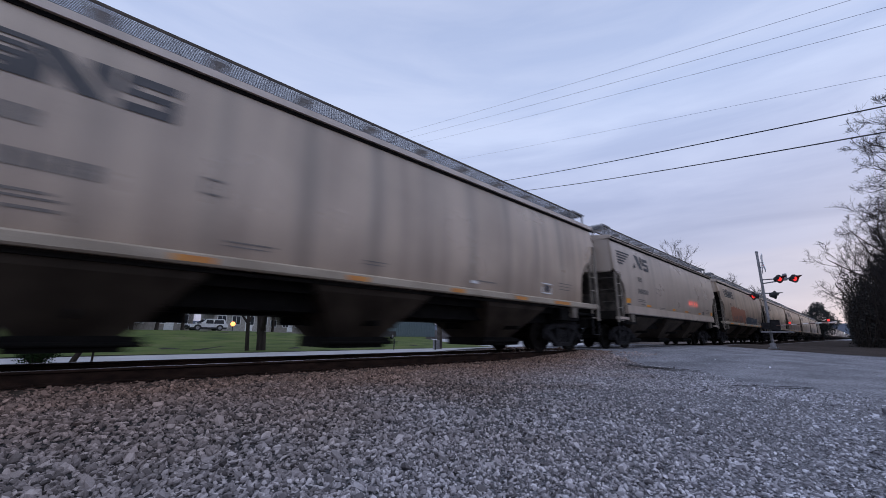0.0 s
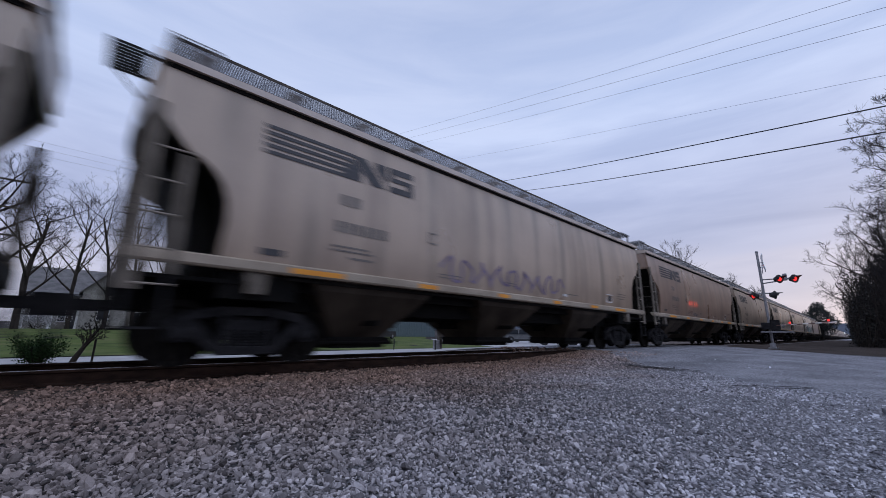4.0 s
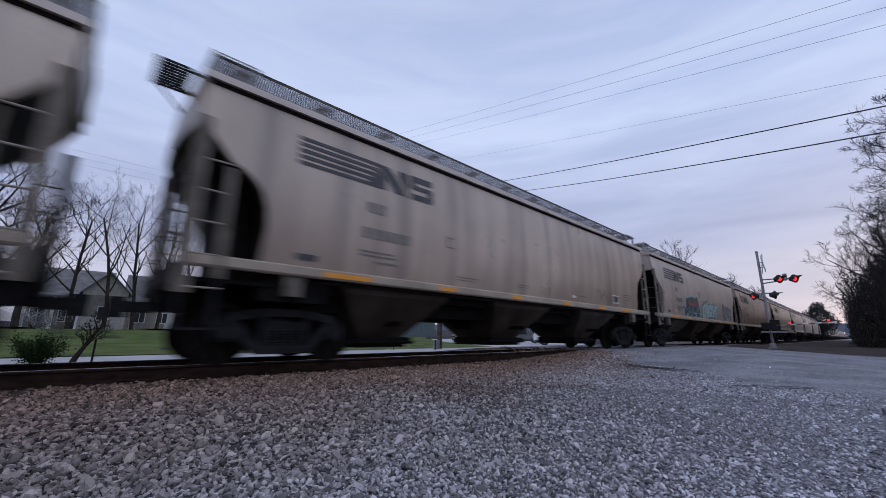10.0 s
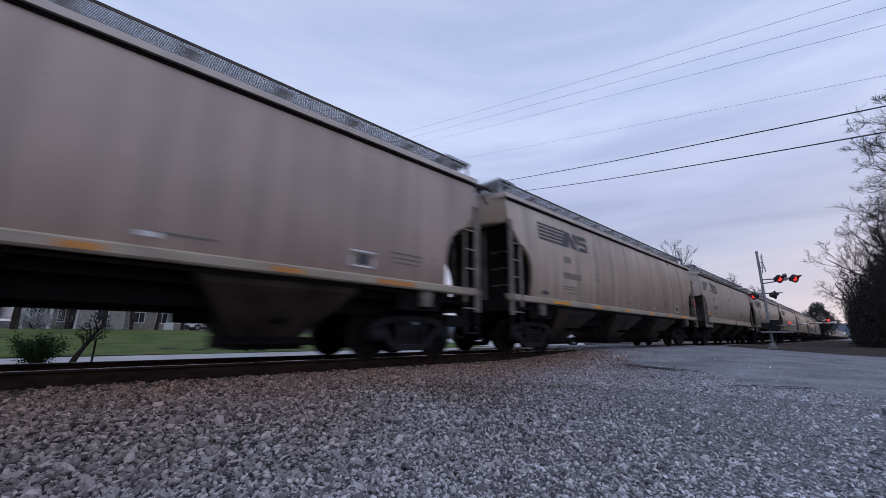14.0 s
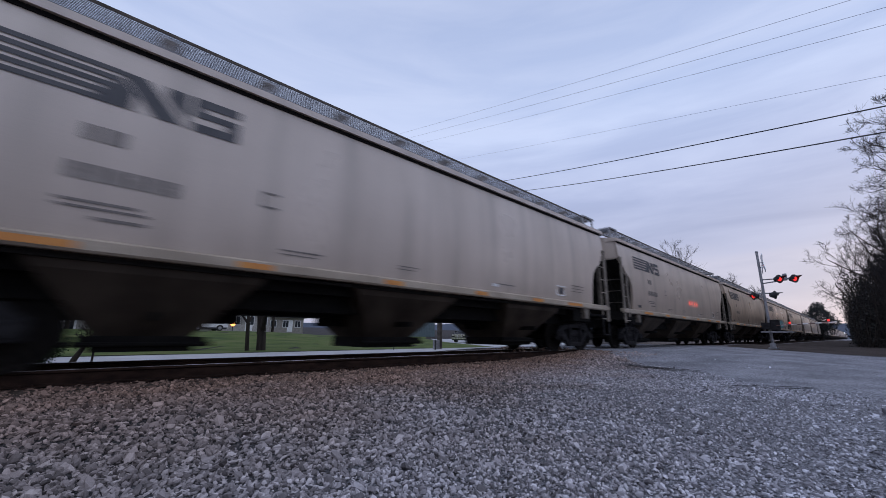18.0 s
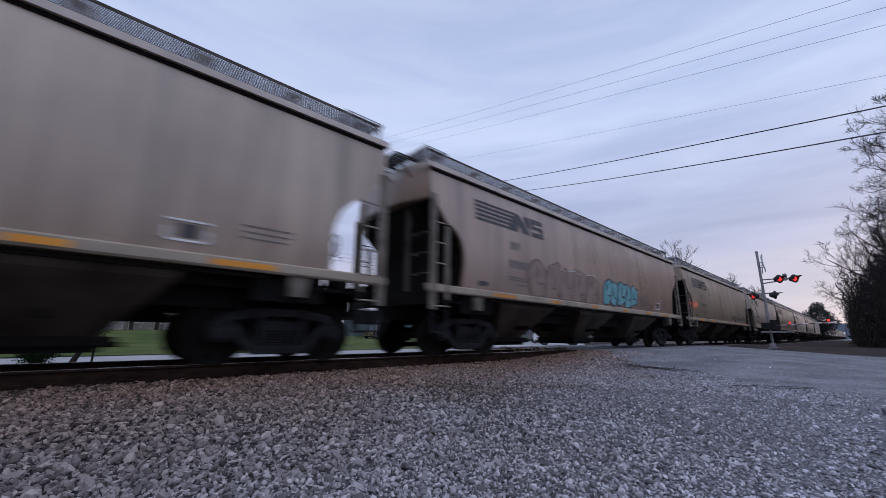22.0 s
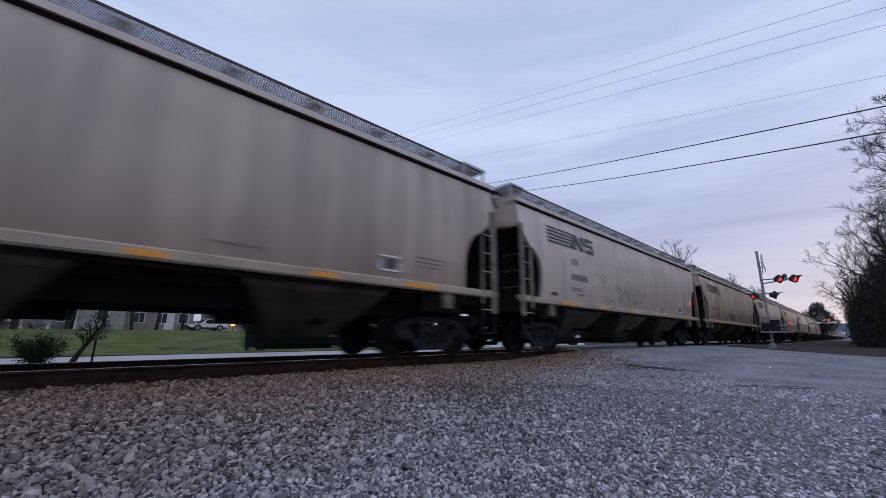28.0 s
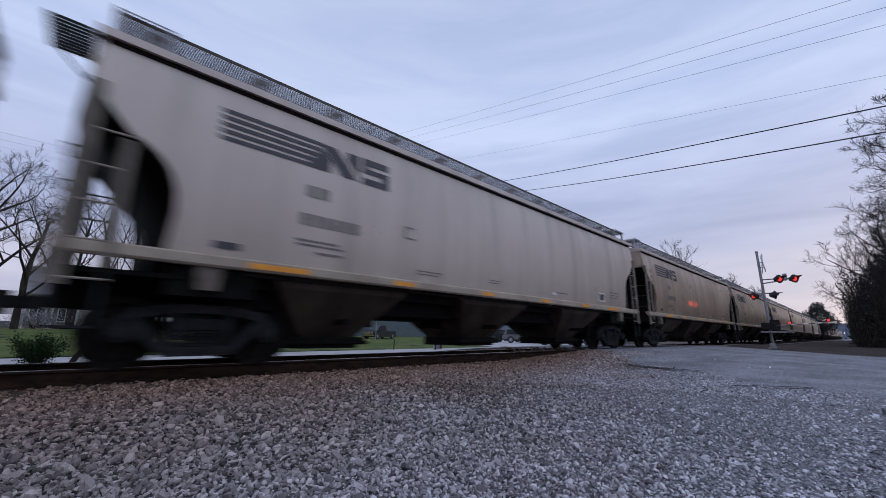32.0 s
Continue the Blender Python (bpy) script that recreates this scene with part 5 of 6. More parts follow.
tube(bm, (0.0, 0.42, 2.72), (0.0, -0.42, 2.72), 0.03, seg=8)
part("lower_arm", bm, SILVER, sig)
flasher(sig, 0.0, 0.42, 2.62, 128, True)
flasher(sig, 0.0, -0.42, 2.62, -62, False)
bm = bmesh.new()
box(bm, -0.20, 0.12, -0.40, -0.06, 0.88, 1.36)
box(bm, -0.22, 0.14, -0.42, -0.05, 1.36, 1.39)
box(bm, -0.25, 0.15, -0.06, 0.30, 0.94, 1.26)
bmesh.ops.bevel(bm, geom=bm.edges[:], offset=0.015, segments=1, affect="EDGES")
part("gate_mechanism", bm, FRAME_STEEL, sig, "dark gate mechanism box")
bm = bmesh.new()
box(bm, -0.6, 0.3, -0.85, 0.30, 0.78, 0.84)
part("counterweight_frame", bm, SILVER, sig)
G0, G1 = Vector((-0.2, -0.3, 1.12)), Vector((-4.1, -2.45, 1.14))
for k in range(10):
    bm = bmesh.new()
    a, b = G0.lerp(G1, k / 10), G0.lerp(G1, (k + 1) / 10)
    tube(bm, a, b, 0.022, 0.022, 4)
    part("gate_arm_section", bm, WHITE if k % 2 else SPRAY["maroon"], sig, "white stretch of the gate arm" if k % 2 else "dull red stretch of the gate arm")
for f in (0.27, 0.90):
    p = G0.lerp(G1, f)
    bm = bmesh.new()
    tube(bm, p + Vector((0, 0, 0.05)), p + Vector((0, 0, 0.13)), 0.042, 0.04, 10)
    part("gate_lamp", bm, RED_LIT, sig, "small red gate lamp")

# added spots without fixtures: they throw the signal's red reflection onto the cars
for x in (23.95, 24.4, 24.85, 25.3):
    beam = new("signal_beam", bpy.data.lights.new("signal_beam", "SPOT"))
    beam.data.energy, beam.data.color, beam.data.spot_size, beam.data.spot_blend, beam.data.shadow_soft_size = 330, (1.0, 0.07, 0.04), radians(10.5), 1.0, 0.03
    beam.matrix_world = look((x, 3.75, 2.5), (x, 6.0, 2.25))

# stands in for a far headlight; the post under it is added
far_lamp = thing("distant_lamp", "distant white light, taken for a headlight, on an added short post", "lamp", pose(200, 3.0, ground_z(200, 3.0)))
bm = bmesh.new()
tube(bm, (0, 0, 0), (0, 0, 2.4), 0.08, seg=8)
part("post", bm, SILVER, far_lamp)
bm = bmesh.new()
bmesh.ops.create_uvsphere(bm, u_segments=12, v_segments=8, radius=0.12, matrix=Matrix.Translation((0, 0, 2.5)))
part("lamp_head", bm, COLD_LIT, far_lamp)

# ---------------------------------------------------------------- vehicles beyond the track


def vehicle(name, label, category, m, paint, length, width, height, truck=False):
    """Side outline drawn across the width, cabin glass, wheels, lamps; the front is at -x."""
    v = thing(name, label, category, m)
    l, w = length / 2, width / 2
    belt, bonnet = height * 0.58, height * 0.56
    bm = bmesh.new()
    prism(bm, [(-l, 0.38), (-l + 0.05, bonnet - 0.15), (-l + 0.25, bonnet), (-l + 1.25, belt), (l - 0.05, belt), (l, belt - 0.25), (l - 0.02, 0.42), (l - 0.3, 0.34), (-l + 0.3, 0.30)], "y", -w, w)
    bmesh.ops.bevel(bm, geom=bm.edges[:], offset=0.05, segments=2, affect="EDGES")
    body = part("body", bm, paint, v)
    back = 0.55 if truck else l - 0.12
    bm = bmesh.new()
    prism(bm, [(-l + 1.2, belt - 0.02), (-l + 1.85, height - 0.03), (-l + 2.1, height), (back - 0.35, height), (back, belt - 0.02)], "y", -w + 0.12, w - 0.12)
    bmesh.ops.bevel(bm, geom=bm.edges[:], offset=0.05, segments=2, affect="EDGES")
    cabin = part("cabin", bm, paint, v)
    bm = bmesh.new()
    prism(bm, [(-l + 0.2, 0.24), (-l + 0.12, 0.44), (l - 0.1, 0.46), (l - 0.2, 0.24)], "y", -w - 0.012, w + 0.012)
    part("rocker_cladding", bm, MATT_BLACK, v, "dark lower cladding")
    for x in (-l + 0.9, l - 0.95):
        bm = bmesh.new()
        arc = [(x + 0.41 * math.cos(radians(a)), 0.36 + 0.41 * math.sin(radians(a))) for a in range(0, 181, 20)]
        prism(bm, arc, "y", -w - 0.008, w + 0.008)
        part("wheel_arch", bm, MATT_BLACK, v, "dark wheel arch")
    for s in (-1, 1):
        for a, b in ((-l + 1.75, -l + 2.55), (-l + 2.65, back - 0.45)):
            if b - a < 0.3:
                continue
            bm = bmesh.new()
            prism(bm, [(a, belt + 0.04), (a + 0.1, height - 0.12), (b, height - 0.12), (b + 0.08, belt + 0.04)], "y", s * (w - 0.125), s * (w - 0.105))
            part("side_window", bm, GLASS, cabin)
        bm = bmesh.new()
        box(bm, -l - 0.015, -l + 0.1, s * (w - 0.42), s * (w - 0.1), bonnet - 0.36, bonnet - 0.14)
        part("headlight", bm, CHROME, v)
        bm = bmesh.new()
        box(bm, -l + 1.2, -l + 1.35, s * (w + 0.02), s * (w + 0.2), belt + 0.02, belt + 0.18)
        part("mirror", bm, paint, v)
    bm = bmesh.new()
    prism(bm, [(-l + 1.27, belt + 0.05), (-l + 1.80, height - 0.08), (-l + 1.77, height - 0.06), (-l + 1.23, belt + 0.06)], "y", -w + 0.2, w - 0.2)
    part("windscreen", bm, GLASS, cabin)
    bm = bmesh.new()
    box(bm, -l - 0.03, -l + 0.05, -w + 0.45, w - 0.45, bonnet - 0.42, bonnet - 0.12)
    part("grille", bm, CHROME if truck else MATT_BLACK, v)
    bm = bmesh.new()
    box(bm, -l - 0.1, -l + 0.1, -w + 0.02, w - 0.02, 0.36, 0.56)
    part("bumper", bm, CHROME if truck else MATT_BLACK, v)
    for x in (-l + 0.9, l - 0.95):
        for s in (-1, 1):
            bm = bmesh.new()
            lathe(bm, [(-0.12, 0.0001), (-0.12, 0.27), (-0.10, 0.36), (0.10, 0.36), (0.12, 0.27), (0.12, 0.0001)], s * (w - 0.1), 20, x, 0.36)
            tyre = part("wheel", bm, RUBBER, v, "black tyre")
            bm = bmesh.new()
            lathe(bm, [(0, 0.0001), (0.0, 0.2), (s * 0.015, 0.18), (s * 0.015, 0.0001)], s * (w + 0.024), 14, x, 0.36)
            part("rim", bm, SILVER, tyre)
    return v


def on_ground(x, y, turn):
    return pose(x, y, ground_z(x, y) + 0.02, 0, 0, turn)


vehicle("pickup_truck", "dark pickup truck with a chrome grille waiting on the lot", "truck", on_ground(34.4, 31.9, 14), CAR_BLACK, 5.6, 1.95, 1.9, True)
vehicle("suv", "white boxy off-road car standing on the lot", "car", on_ground(32.3, 19.0, 128), CAR_WHITE, 4.4, 1.8, 1.72)
vehicle("grey_car", "dull grey car standing behind the white off-road car", "car", on_ground(36.9, 26.2, 128), CAR_SILVER, 4.5, 1.8, 1.6)
vehicle("dark_car", "dark car standing beside the pickup truck", "car", on_ground(41.3, 32.0, 100), CAR_BLACK, 4.4, 1.8, 1.55)
vehicle("parked_truck", "dark pickup truck parked on the grass before the metal building", "truck", on_ground(30.6, 45.6, 20), CAR_BLACK, 5.4, 1.9, 1.8, True)
vehicle("parked_car", "silver car parked by the houses", "car", on_ground(11.2, 54.4, 8), CAR_WHITE, 4.3, 1.75, 1.45)

# ---------------------------------------------------------------- houses and roadside posts


def house(name, label, x0, x1, y0, y1, base, wall_h, ridge_h, columns=0, windows=3, siding=None):
    hs = thing(name, label, "house", pose((x0 + x1) / 2, y0, base))
    w, d = (x1 - x0) / 2, y1 - y0
    bm = bmesh.new()
    box(bm, -w, w, 0, d, -0.6, wall_h)
    part("wall", bm, siding or BRICKWALL, hs, "pale siding walls" if siding else "tan siding walls")
    bm = bmesh.new()
    prism(bm, [(-0.5, wall_h), (d + 0.5, wall_h), (d + 0.5, wall_h + 0.12), (d / 2, ridge_h), (-0.5, wall_h + 0.12)], "x", -w - 0.4, w + 0.4)
    part("roof", bm, ROOF, hs, "grey shingle gable roof")
    for k in range(windows):
        x = -w + (2 * w) * (k + 0.5) / windows
        bm = bmesh.new()
        box(bm, x - 0.55, x + 0.55, -0.05, 0.02, 0.8, 2.05)
        win = part("window", bm, WHITE, hs, "white framed window")
        for a, b in ((x - 0.47, x - 0.03), (x + 0.03, x + 0.47)):
            bm = bmesh.new()
            box(bm, a, b, -0.065, -0.045, 0.88, 1.97)
            part("pane", bm, GLASS, win)
    if columns:
        bm = bmesh.new()
        box(bm, -w, w, -2.2, 0, -0.5, 0.1)
        part("porch_floor", bm, WHITE, hs)
        bm = bmesh.new()
        prism(bm, [(-2.4, wall_h - 0.15), (0.0, wall_h + 0.4), (0.0, wall_h + 0.55), (-2.4, wall_h)], "x", -w - 0.2, w + 0.2)
        part("porch_roof", bm, ROOF, hs)
        for k in range(columns):
            x = -w + 0.2 + (2 * w - 0.4) * k / (columns - 1)
            bm = bmesh.new()
            tube(bm, (x, -2.0, 0.1), (x, -2.0, wall_h - 0.1), 0.13, 0.11, 12)
            box(bm, x - 0.18, x + 0.18, -2.18, -1.82, 0.08, 0.2)
            part("porch_column", bm, WHITE, hs, "white porch column")
    bm = bmesh.new()
    box(bm, 0.3, 1.25, -0.06, 0.02, 0.05, 2.1)
    part("door", bm, GLASS if columns else WHITE, hs)
    return hs


house("porch_house", "low dark house with white porch columns and a grey roof", -4.0, 1.5, 50.0, 58.0, 0.5, 3.1, 6.2, 4, 3)
house("long_house", "long low tan house with a grey roof", 3.6, 10.0, 56.0, 63.0, 0.66, 2.9, 6.6, 0, 3)
house("garage_house", "pale house beside a driveway", 12.5, 19.5, 57.0, 65.0, 0.7, 2.6, 4.6, 0, 4, PALE_SIDING)
house("far_house", "small pale house far behind the lawn", -22.0, -12.0, 58.0, 66.0, 0.66, 2.6, 5.0, 0, 3)
house("corner_house", "pale house behind the trees", 23.5, 30.0, 70.0, 78.0, 0.7, 2.5, 4.6, 0, 3)

gable = thing("gable_wing", "steep pale gable standing before the dark porch house", "house", pose(1.25, 47.0, 0.45))
bm = bmesh.new()
prism(bm, [(-1.6, -0.6), (1.6, -0.6), (1.6, 3.6), (0, 5.35), (-1.6, 3.6)], "y", 0, 2.9)
part("wall", bm, PALE_SIDING, gable, "pale stone-grey gable wall")
for sgn in (-1, 1):
    bm = bmesh.new()
    prism(bm, [(0, 5.36), (sgn * 1.85, 3.34), (sgn * 1.85, 3.46), (0, 5.52)], "y", -0.3, 2.95)
    part("roof", bm, ROOF, gable, "grey shingle slope")
bm = bmesh.new()
box(bm, -0.45, 0.45, -0.05, 0.02, 1.0, 2.3)
gw = part("window", bm, WHITE, gable, "white framed window")
bm = bmesh.new()
box(bm, -0.37, 0.37, -0.07, -0.045, 1.08, 2.22)
part("pane", bm, GLASS, gw)

shed = thing("metal_building", "dark blue-green metal building beyond the lot", "building", pose(46.6, 56.0, ground_z(46, 56)))
bm = bmesh.new()
box(bm, -10.5, 3.6, 0, 10, -0.8, 3.9)
part("wall", bm, BLUEGREY, shed, "ribbed blue-green metal siding")
for k in range(34):
    bm = bmesh.new()
    box(bm, -10.4 + 0.41 * k - 0.02, -10.4 + 0.41 * k + 0.02, -0.03, 0.0, -0.4, 3.85)
    part("rib", bm, BLUEGREY, shed)
bm = bmesh.new()
prism(bm, [(-0.3, 3.9), (10.3, 3.9), (5, 4.9)], "x", -10.8, 3.7)
part("roof", bm, ROOF, shed)

cabinet = thing("relay_post", "grey equipment post with a small box beside the crossing", "post", pose(12.15, 13.2, ground_z(12.15, 13.2)))
bm = bmesh.new()
box(bm, -0.09, 0.09, -0.09, 0.09, -0.1, 1.3)
bmesh.ops.bevel(bm, geom=bm.edges[:], offset=0.015, segments=1, affect="EDGES")
part("post", bm, DARK_POST, cabinet)
bm = bmesh.new()
box(bm, -0.34, -0.09, -0.12, 0.10, 0.0, 0.42)
bmesh.ops.bevel(bm, geom=bm.edges[:], offset=0.02, segments=1, affect="EDGES")
part("terminal_box", bm, SILVER, cabinet, "small grey terminal box")

lamp = thing("driveway_lamp", "warm lit lamp on a post by the driveway", "lamp", pose(12.7, 49, ground_z(12.7, 49)))
bm = bmesh.new()
tube(bm, (0, 0, -0.05), (0, 0, 0.65), 0.05, seg=8)
part("post", bm, MATT_BLACK, lamp)
bm = bmesh.new()
bmesh.ops.create_uvsphere(bm, u_segments=10, v_segments=8, radius=0.26, matrix=Matrix.Translation((0, 0, 0.84)))
part("lantern", bm, WARM_LIT, lamp, "glowing warm lantern")


def post(name, label, x, y, h, r, mat_):
    p = thing(name, label, "post", pose(x, y, ground_z(x, y)))
    bm = bmesh.new()
    tube(bm, (0, 0, -0.1), (0, 0, h), r, r * 0.95, 10)
    part("shaft", bm, mat_, p)
    bm = bmesh.new()
    tube(bm, (0, 0, h), (0, 0, h + r * 0.6), r * 1.05, r * 0.5, 10)
    part("cap", bm, mat_, p)


post("marker_post", "short dark stake beside the side road", 11.25, 12.5, 0.42, 0.03, MATT_BLACK)
post("marker_post", "thin dark stake beside the side road", 10.6, 14.6, 0.5, 0.025, MATT_BLACK)
post("marker_post", "short dark stake at the road edge", 0.3, 12.3, 0.55, 0.022, BARK)
post("porch_post", "white corner post beside the lawn", 3.5, 49.5, 1.9, 0.11, WHITE)
post("sign_post", "thin pale post on the lawn", 22.0, 33.5, 1.9, 0.05, SILVER)


# ---------------------------------------------------------------- trees and shrubs
def limbs(seed, height, spread, depth, trunk_r, lean=0.0, low=0.25, fan=5, droop=0.0, rise=0.32, brush=0):
    """Segments of a bare tree: (start, end, radius, radius, level)."""
    rng = random.Random(seed)
    out = []

    def grow(p, d, length, r, level, turn):
        n = 6 if level == 0 else 5 if level < depth else 2
        q, r0 = p, r
        for i in range(n):
            wander = 0.07 + 0.035 * level
            d = (d + Vector((rng.gauss(0, wander), rng.gauss(0, wander), rng.gauss(0.05, wander) - droop * level))).normalized()
            e = q + d * length / n * rng.uniform(0.85, 1.15)
            r1 = r * (1 - (0.72 if level else 0.62) * (i + 1) / n)
            out.append((q, e, r0, r1, level))
            if level < depth and (i + 1) / n > (low if level == 0 else 0.2):
                for k in range((2 if fan < 5 else 3) if level == 0 else 1):
                    turn += 2.4 + rng.uniform(-0.5, 0.5)
                    side = d.orthogonal().normalized()
                    side.rotate(Matrix.Rotation(turn, 3, d))
                    nd = (d * 0.75 + side * spread * rng.uniform(0.7, 1.25) + Vector((0, 0, rise * 0.45))).normalized()
                    grow(e, nd, length * (0.60 if level == 0 else 0.66) * (1.1 - 0.55 * (i + 1) / n) * rng.uniform(0.75, 1.15), r1 * rng.uniform(0.5, 0.7), level + 1, turn)
            if level >= depth - 1 and brush:
                for k in range(brush):
                    b0 = q.lerp(e, rng.random())
                    bd = (d + Vector((rng.gauss(0, 0.42), rng.gauss(0, 0.42), rng.gauss(0.15, 0.36)))).normalized()
                    b1 = b0 + bd * length * rng.uniform(0.3, 0.75)
                    out.append((b0, b1, r1 * 0.5, r1 * 0.3, level + 1))
            q, r0 = e, r1

    grow(Vector((0, 0, -0.15)), Vector((lean, 0, 1)).normalized(), height * 0.80, trunk_r, 0, seed * 1.7)
    return out


def limb_mesh(name, segs, material, sides):
    n = len(segs)
    a = np.array([s[0][:] for s in segs])
    b = np.array([s[1][:] for s in segs])
    r = np.array([(s[2], s[3]) for s in segs])
    d = b - a
    d /= np.linalg.norm(d, axis=1)[:, None] + 1e-9
    ref = np.where(np.abs(d[:, 2:3]) > 0.9, np.array([[1.0, 0, 0]]), np.array([[0, 0, 1.0]]))
    u = np.cross(d, ref)
    u /= np.linalg.norm(u, axis=1)[:, None]
    v = np.cross(d, u)
    ang = 2 * np.pi * np.arange(sides) / sides
    ring = u[:, None] * np.cos(ang)[None, :, None] + v[:, None] * np.sin(ang)[None, :, None]
    verts = np.concatenate([a[:, None] + ring * r[:, 0, None, None], b[:, None] + ring * r[:, 1, None, None]], 1)
    k = np.arange(sides)
    f = np.stack([k, (k + 1) % sides, (k + 1) % sides + sides, k + sides], 1)
    faces = f[None] + (np.arange(n) * 2 * sides)[:, None, None]
    return raw_mesh(name, verts.reshape(-1, 3), faces.reshape(-1, 4), material, 4)


def bare_tree(name, label, x, y, height, seed, spread=0.75, depth=4, trunk_r=0.22, lean=0.0, low=0.25, fan=5, twig_r=0.008, category="tree", rise=0.32, brush=0, twigs=None):
    segs = limbs(seed, height, spread, depth, trunk_r, lean, low, fan, 0.0, rise, brush)
    segs = [(a, b, max(r0, twig_r), max(r1, twig_r * 0.7), lv) for a, b, r0, r1, lv in segs]
    t = thing(name, label, category, pose(x, y, ground_z(x, y)))
    part("trunk", limb_mesh("trunk", [s for s in segs if s[4] == 0], BARK, 8), None, t, "grey bark trunk")
    tagged(part("bough", limb_mesh("bough", [s for s in segs if 0 < s[4] <= 2], BARK, 5), None, t, "spreading bare limbs"), kind="stuff")
    part("crown", limb_mesh("crown", [s for s in segs if s[4] > 2], twigs or TWIG, 3), None, t, "fine bare twigs")
    return t


def leaf_cloud(name, count, fn, size, material, seed):
    """Many small bent leaves at places given by fn."""
    rng = np.random.default_rng(seed)
    c = np.array([fn(rng) for _ in range(count)])
    u = rng.normal(size=(count, 3))
    u /= np.linalg.norm(u, axis=1)[:, None]
    v = np.cross(u, rng.normal(size=(count, 3)))
    v /= np.linalg.norm(v, axis=1)[:, None]
    s = size * rng.uniform(0.5, 1.4, (count, 1))
    verts = np.stack([c - u * s, c + v * s * 0.45, c + u * s, c - v * s * 0.45], 1).reshape(-1, 3)
    faces = (np.array([[0, 1, 2, 3]])[None] + (np.arange(count) * 4)[:, None, None]).reshape(-1, 4)
    return raw_mesh(name, verts, faces, material, 4)


def shrub(name, label, x, y, rx, ry, h, seed, count, size, material):
    t = thing(name, label, "shrub", pose(x, y, ground_z(x, y)))
    rng = random.Random(seed)
    bm = bmesh.new()
    tips = []
    for k in range(16):
        a, q = rng.uniform(0, 6.28), rng.uniform(0.3, 1.0)
        e = Vector((rx * q * math.cos(a), ry * q * math.sin(a), h * rng.uniform(0.45, 0.95)))
        tube(bm, (0, 0, -0.05), e, 0.02, 0.006, 5)
        tips.append(e)
    part("stem", bm, BARK, t)

    def fn(r):
        tip = tips[r.integers(len(tips))]
        p = np.array(tip[:]) * r.uniform(0.35, 1.08) + r.normal(size=3) * np.array([rx, ry, h]) * 0.13
        p[2] = max(p[2], 0.03)
        return p
    part("crown", leaf_cloud("crown", count, fn, size, material, seed), None, t, "dark green foliage")


shrub("roadside_bush", "dark green bush at the edge of the side road", -0.62, 12.45, 0.46, 0.4, 0.62, 3, 6500, 0.022, SHRUB)
shrub("lawn_shrub", "pale dry ornamental shrub before the porch house", -2.7, 43.5, 1.9, 1.2, 1.7, 7, 2600, 0.06, BLOSSOM)
bare_tree("leaning_sapling", "thin leaning bare sapling by the side road", -0.13, 12.3, 1.25, 5, 0.9, 4, 0.07, 0.75, 0.45, 4, 0.005)
bare_tree("lawn_tree", "large bare tree with low branches beside the side road", 5.75, 17.5, 8.2, 12, 0.85, 4, 0.20, 0.05, 0.14, 4, 0.005, brush=1)
bare_tree("young_tree", "thin bare trunk beside the large tree", 5.2, 17.5, 5.0, 6, 0.6, 3, 0.09, -0.15, 0.3, 4, 0.010)
bare_tree("lawn_tree", "large bare tree on the lawn", -6.6, 42.0, 14.0, 8, 0.9, 4, 0.34, 0.03, 0.2, 4, 0.008, brush=1)
bare_tree("lawn_tree", "bare spreading tree on the lawn", -3.4, 40.0, 10.5, 9, 0.95, 4, 0.22, 0.0, 0.2, 4, 0.008, brush=1)
for x, y, h, seed in ((-0.9, 46, 12.4, 10), (1.4, 45.5, 13.4, 13), (3.4, 46, 13.0, 11), (5.4, 47, 12.6, 15), (7.8, 48.5, 10.5, 16)):
    bare_tree("lawn_tree", "slender bare tree on the lawn", x, y, h, seed, 0.72, 4, 0.17, 0.02, 0.2, 4, 0.007, rise=0.5)
bare_tree("lawn_tree", "bare tree on the lawn before the houses", 11.5, 36.0, 11.0, 31, 0.8, 4, 0.2, -0.06, 0.2, 4, 0.010)
bare_tree("lawn_tree", "bare tree behind the houses", 21.0, 60.0, 11.0, 14, 0.8, 4, 0.22, 0.0, 0.2, 5, 0.016)
for k, (x, y, h) in enumerate(((81.8, 23.0, 16.2), (89.2, 22.5, 15.4), (97.7, 21.4, 14.4), (118.0, 21.6, 14.8), (128.6, 19.3, 13.4))):
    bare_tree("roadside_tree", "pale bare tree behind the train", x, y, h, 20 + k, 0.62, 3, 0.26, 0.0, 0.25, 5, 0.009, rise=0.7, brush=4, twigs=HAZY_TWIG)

# bare woods along the line, tangled with evergreen creepers
bare_tree("trackside_tree", "tall spreading bare tree at the end of the woods", 37.0, -5.4, 14.2, 50, 1.0, 4, 0.27, 0.0, 0.2, 5, 0.0055, rise=0.35, brush=3)
bare_tree("trackside_tree", "bare tangled tree leaning out of the woods", 44.5, -2.9, 10.6, 51, 1.0, 4, 0.2, 0.0, 0.12, 5, 0.006, rise=0.25, brush=2)
bare_tree("trackside_tree", "bare tangled tree leaning out of the woods", 40.5, -4.4, 10.4, 52, 1.0, 4, 0.2, 0.0, 0.12, 5, 0.006, rise=0.25, brush=2)
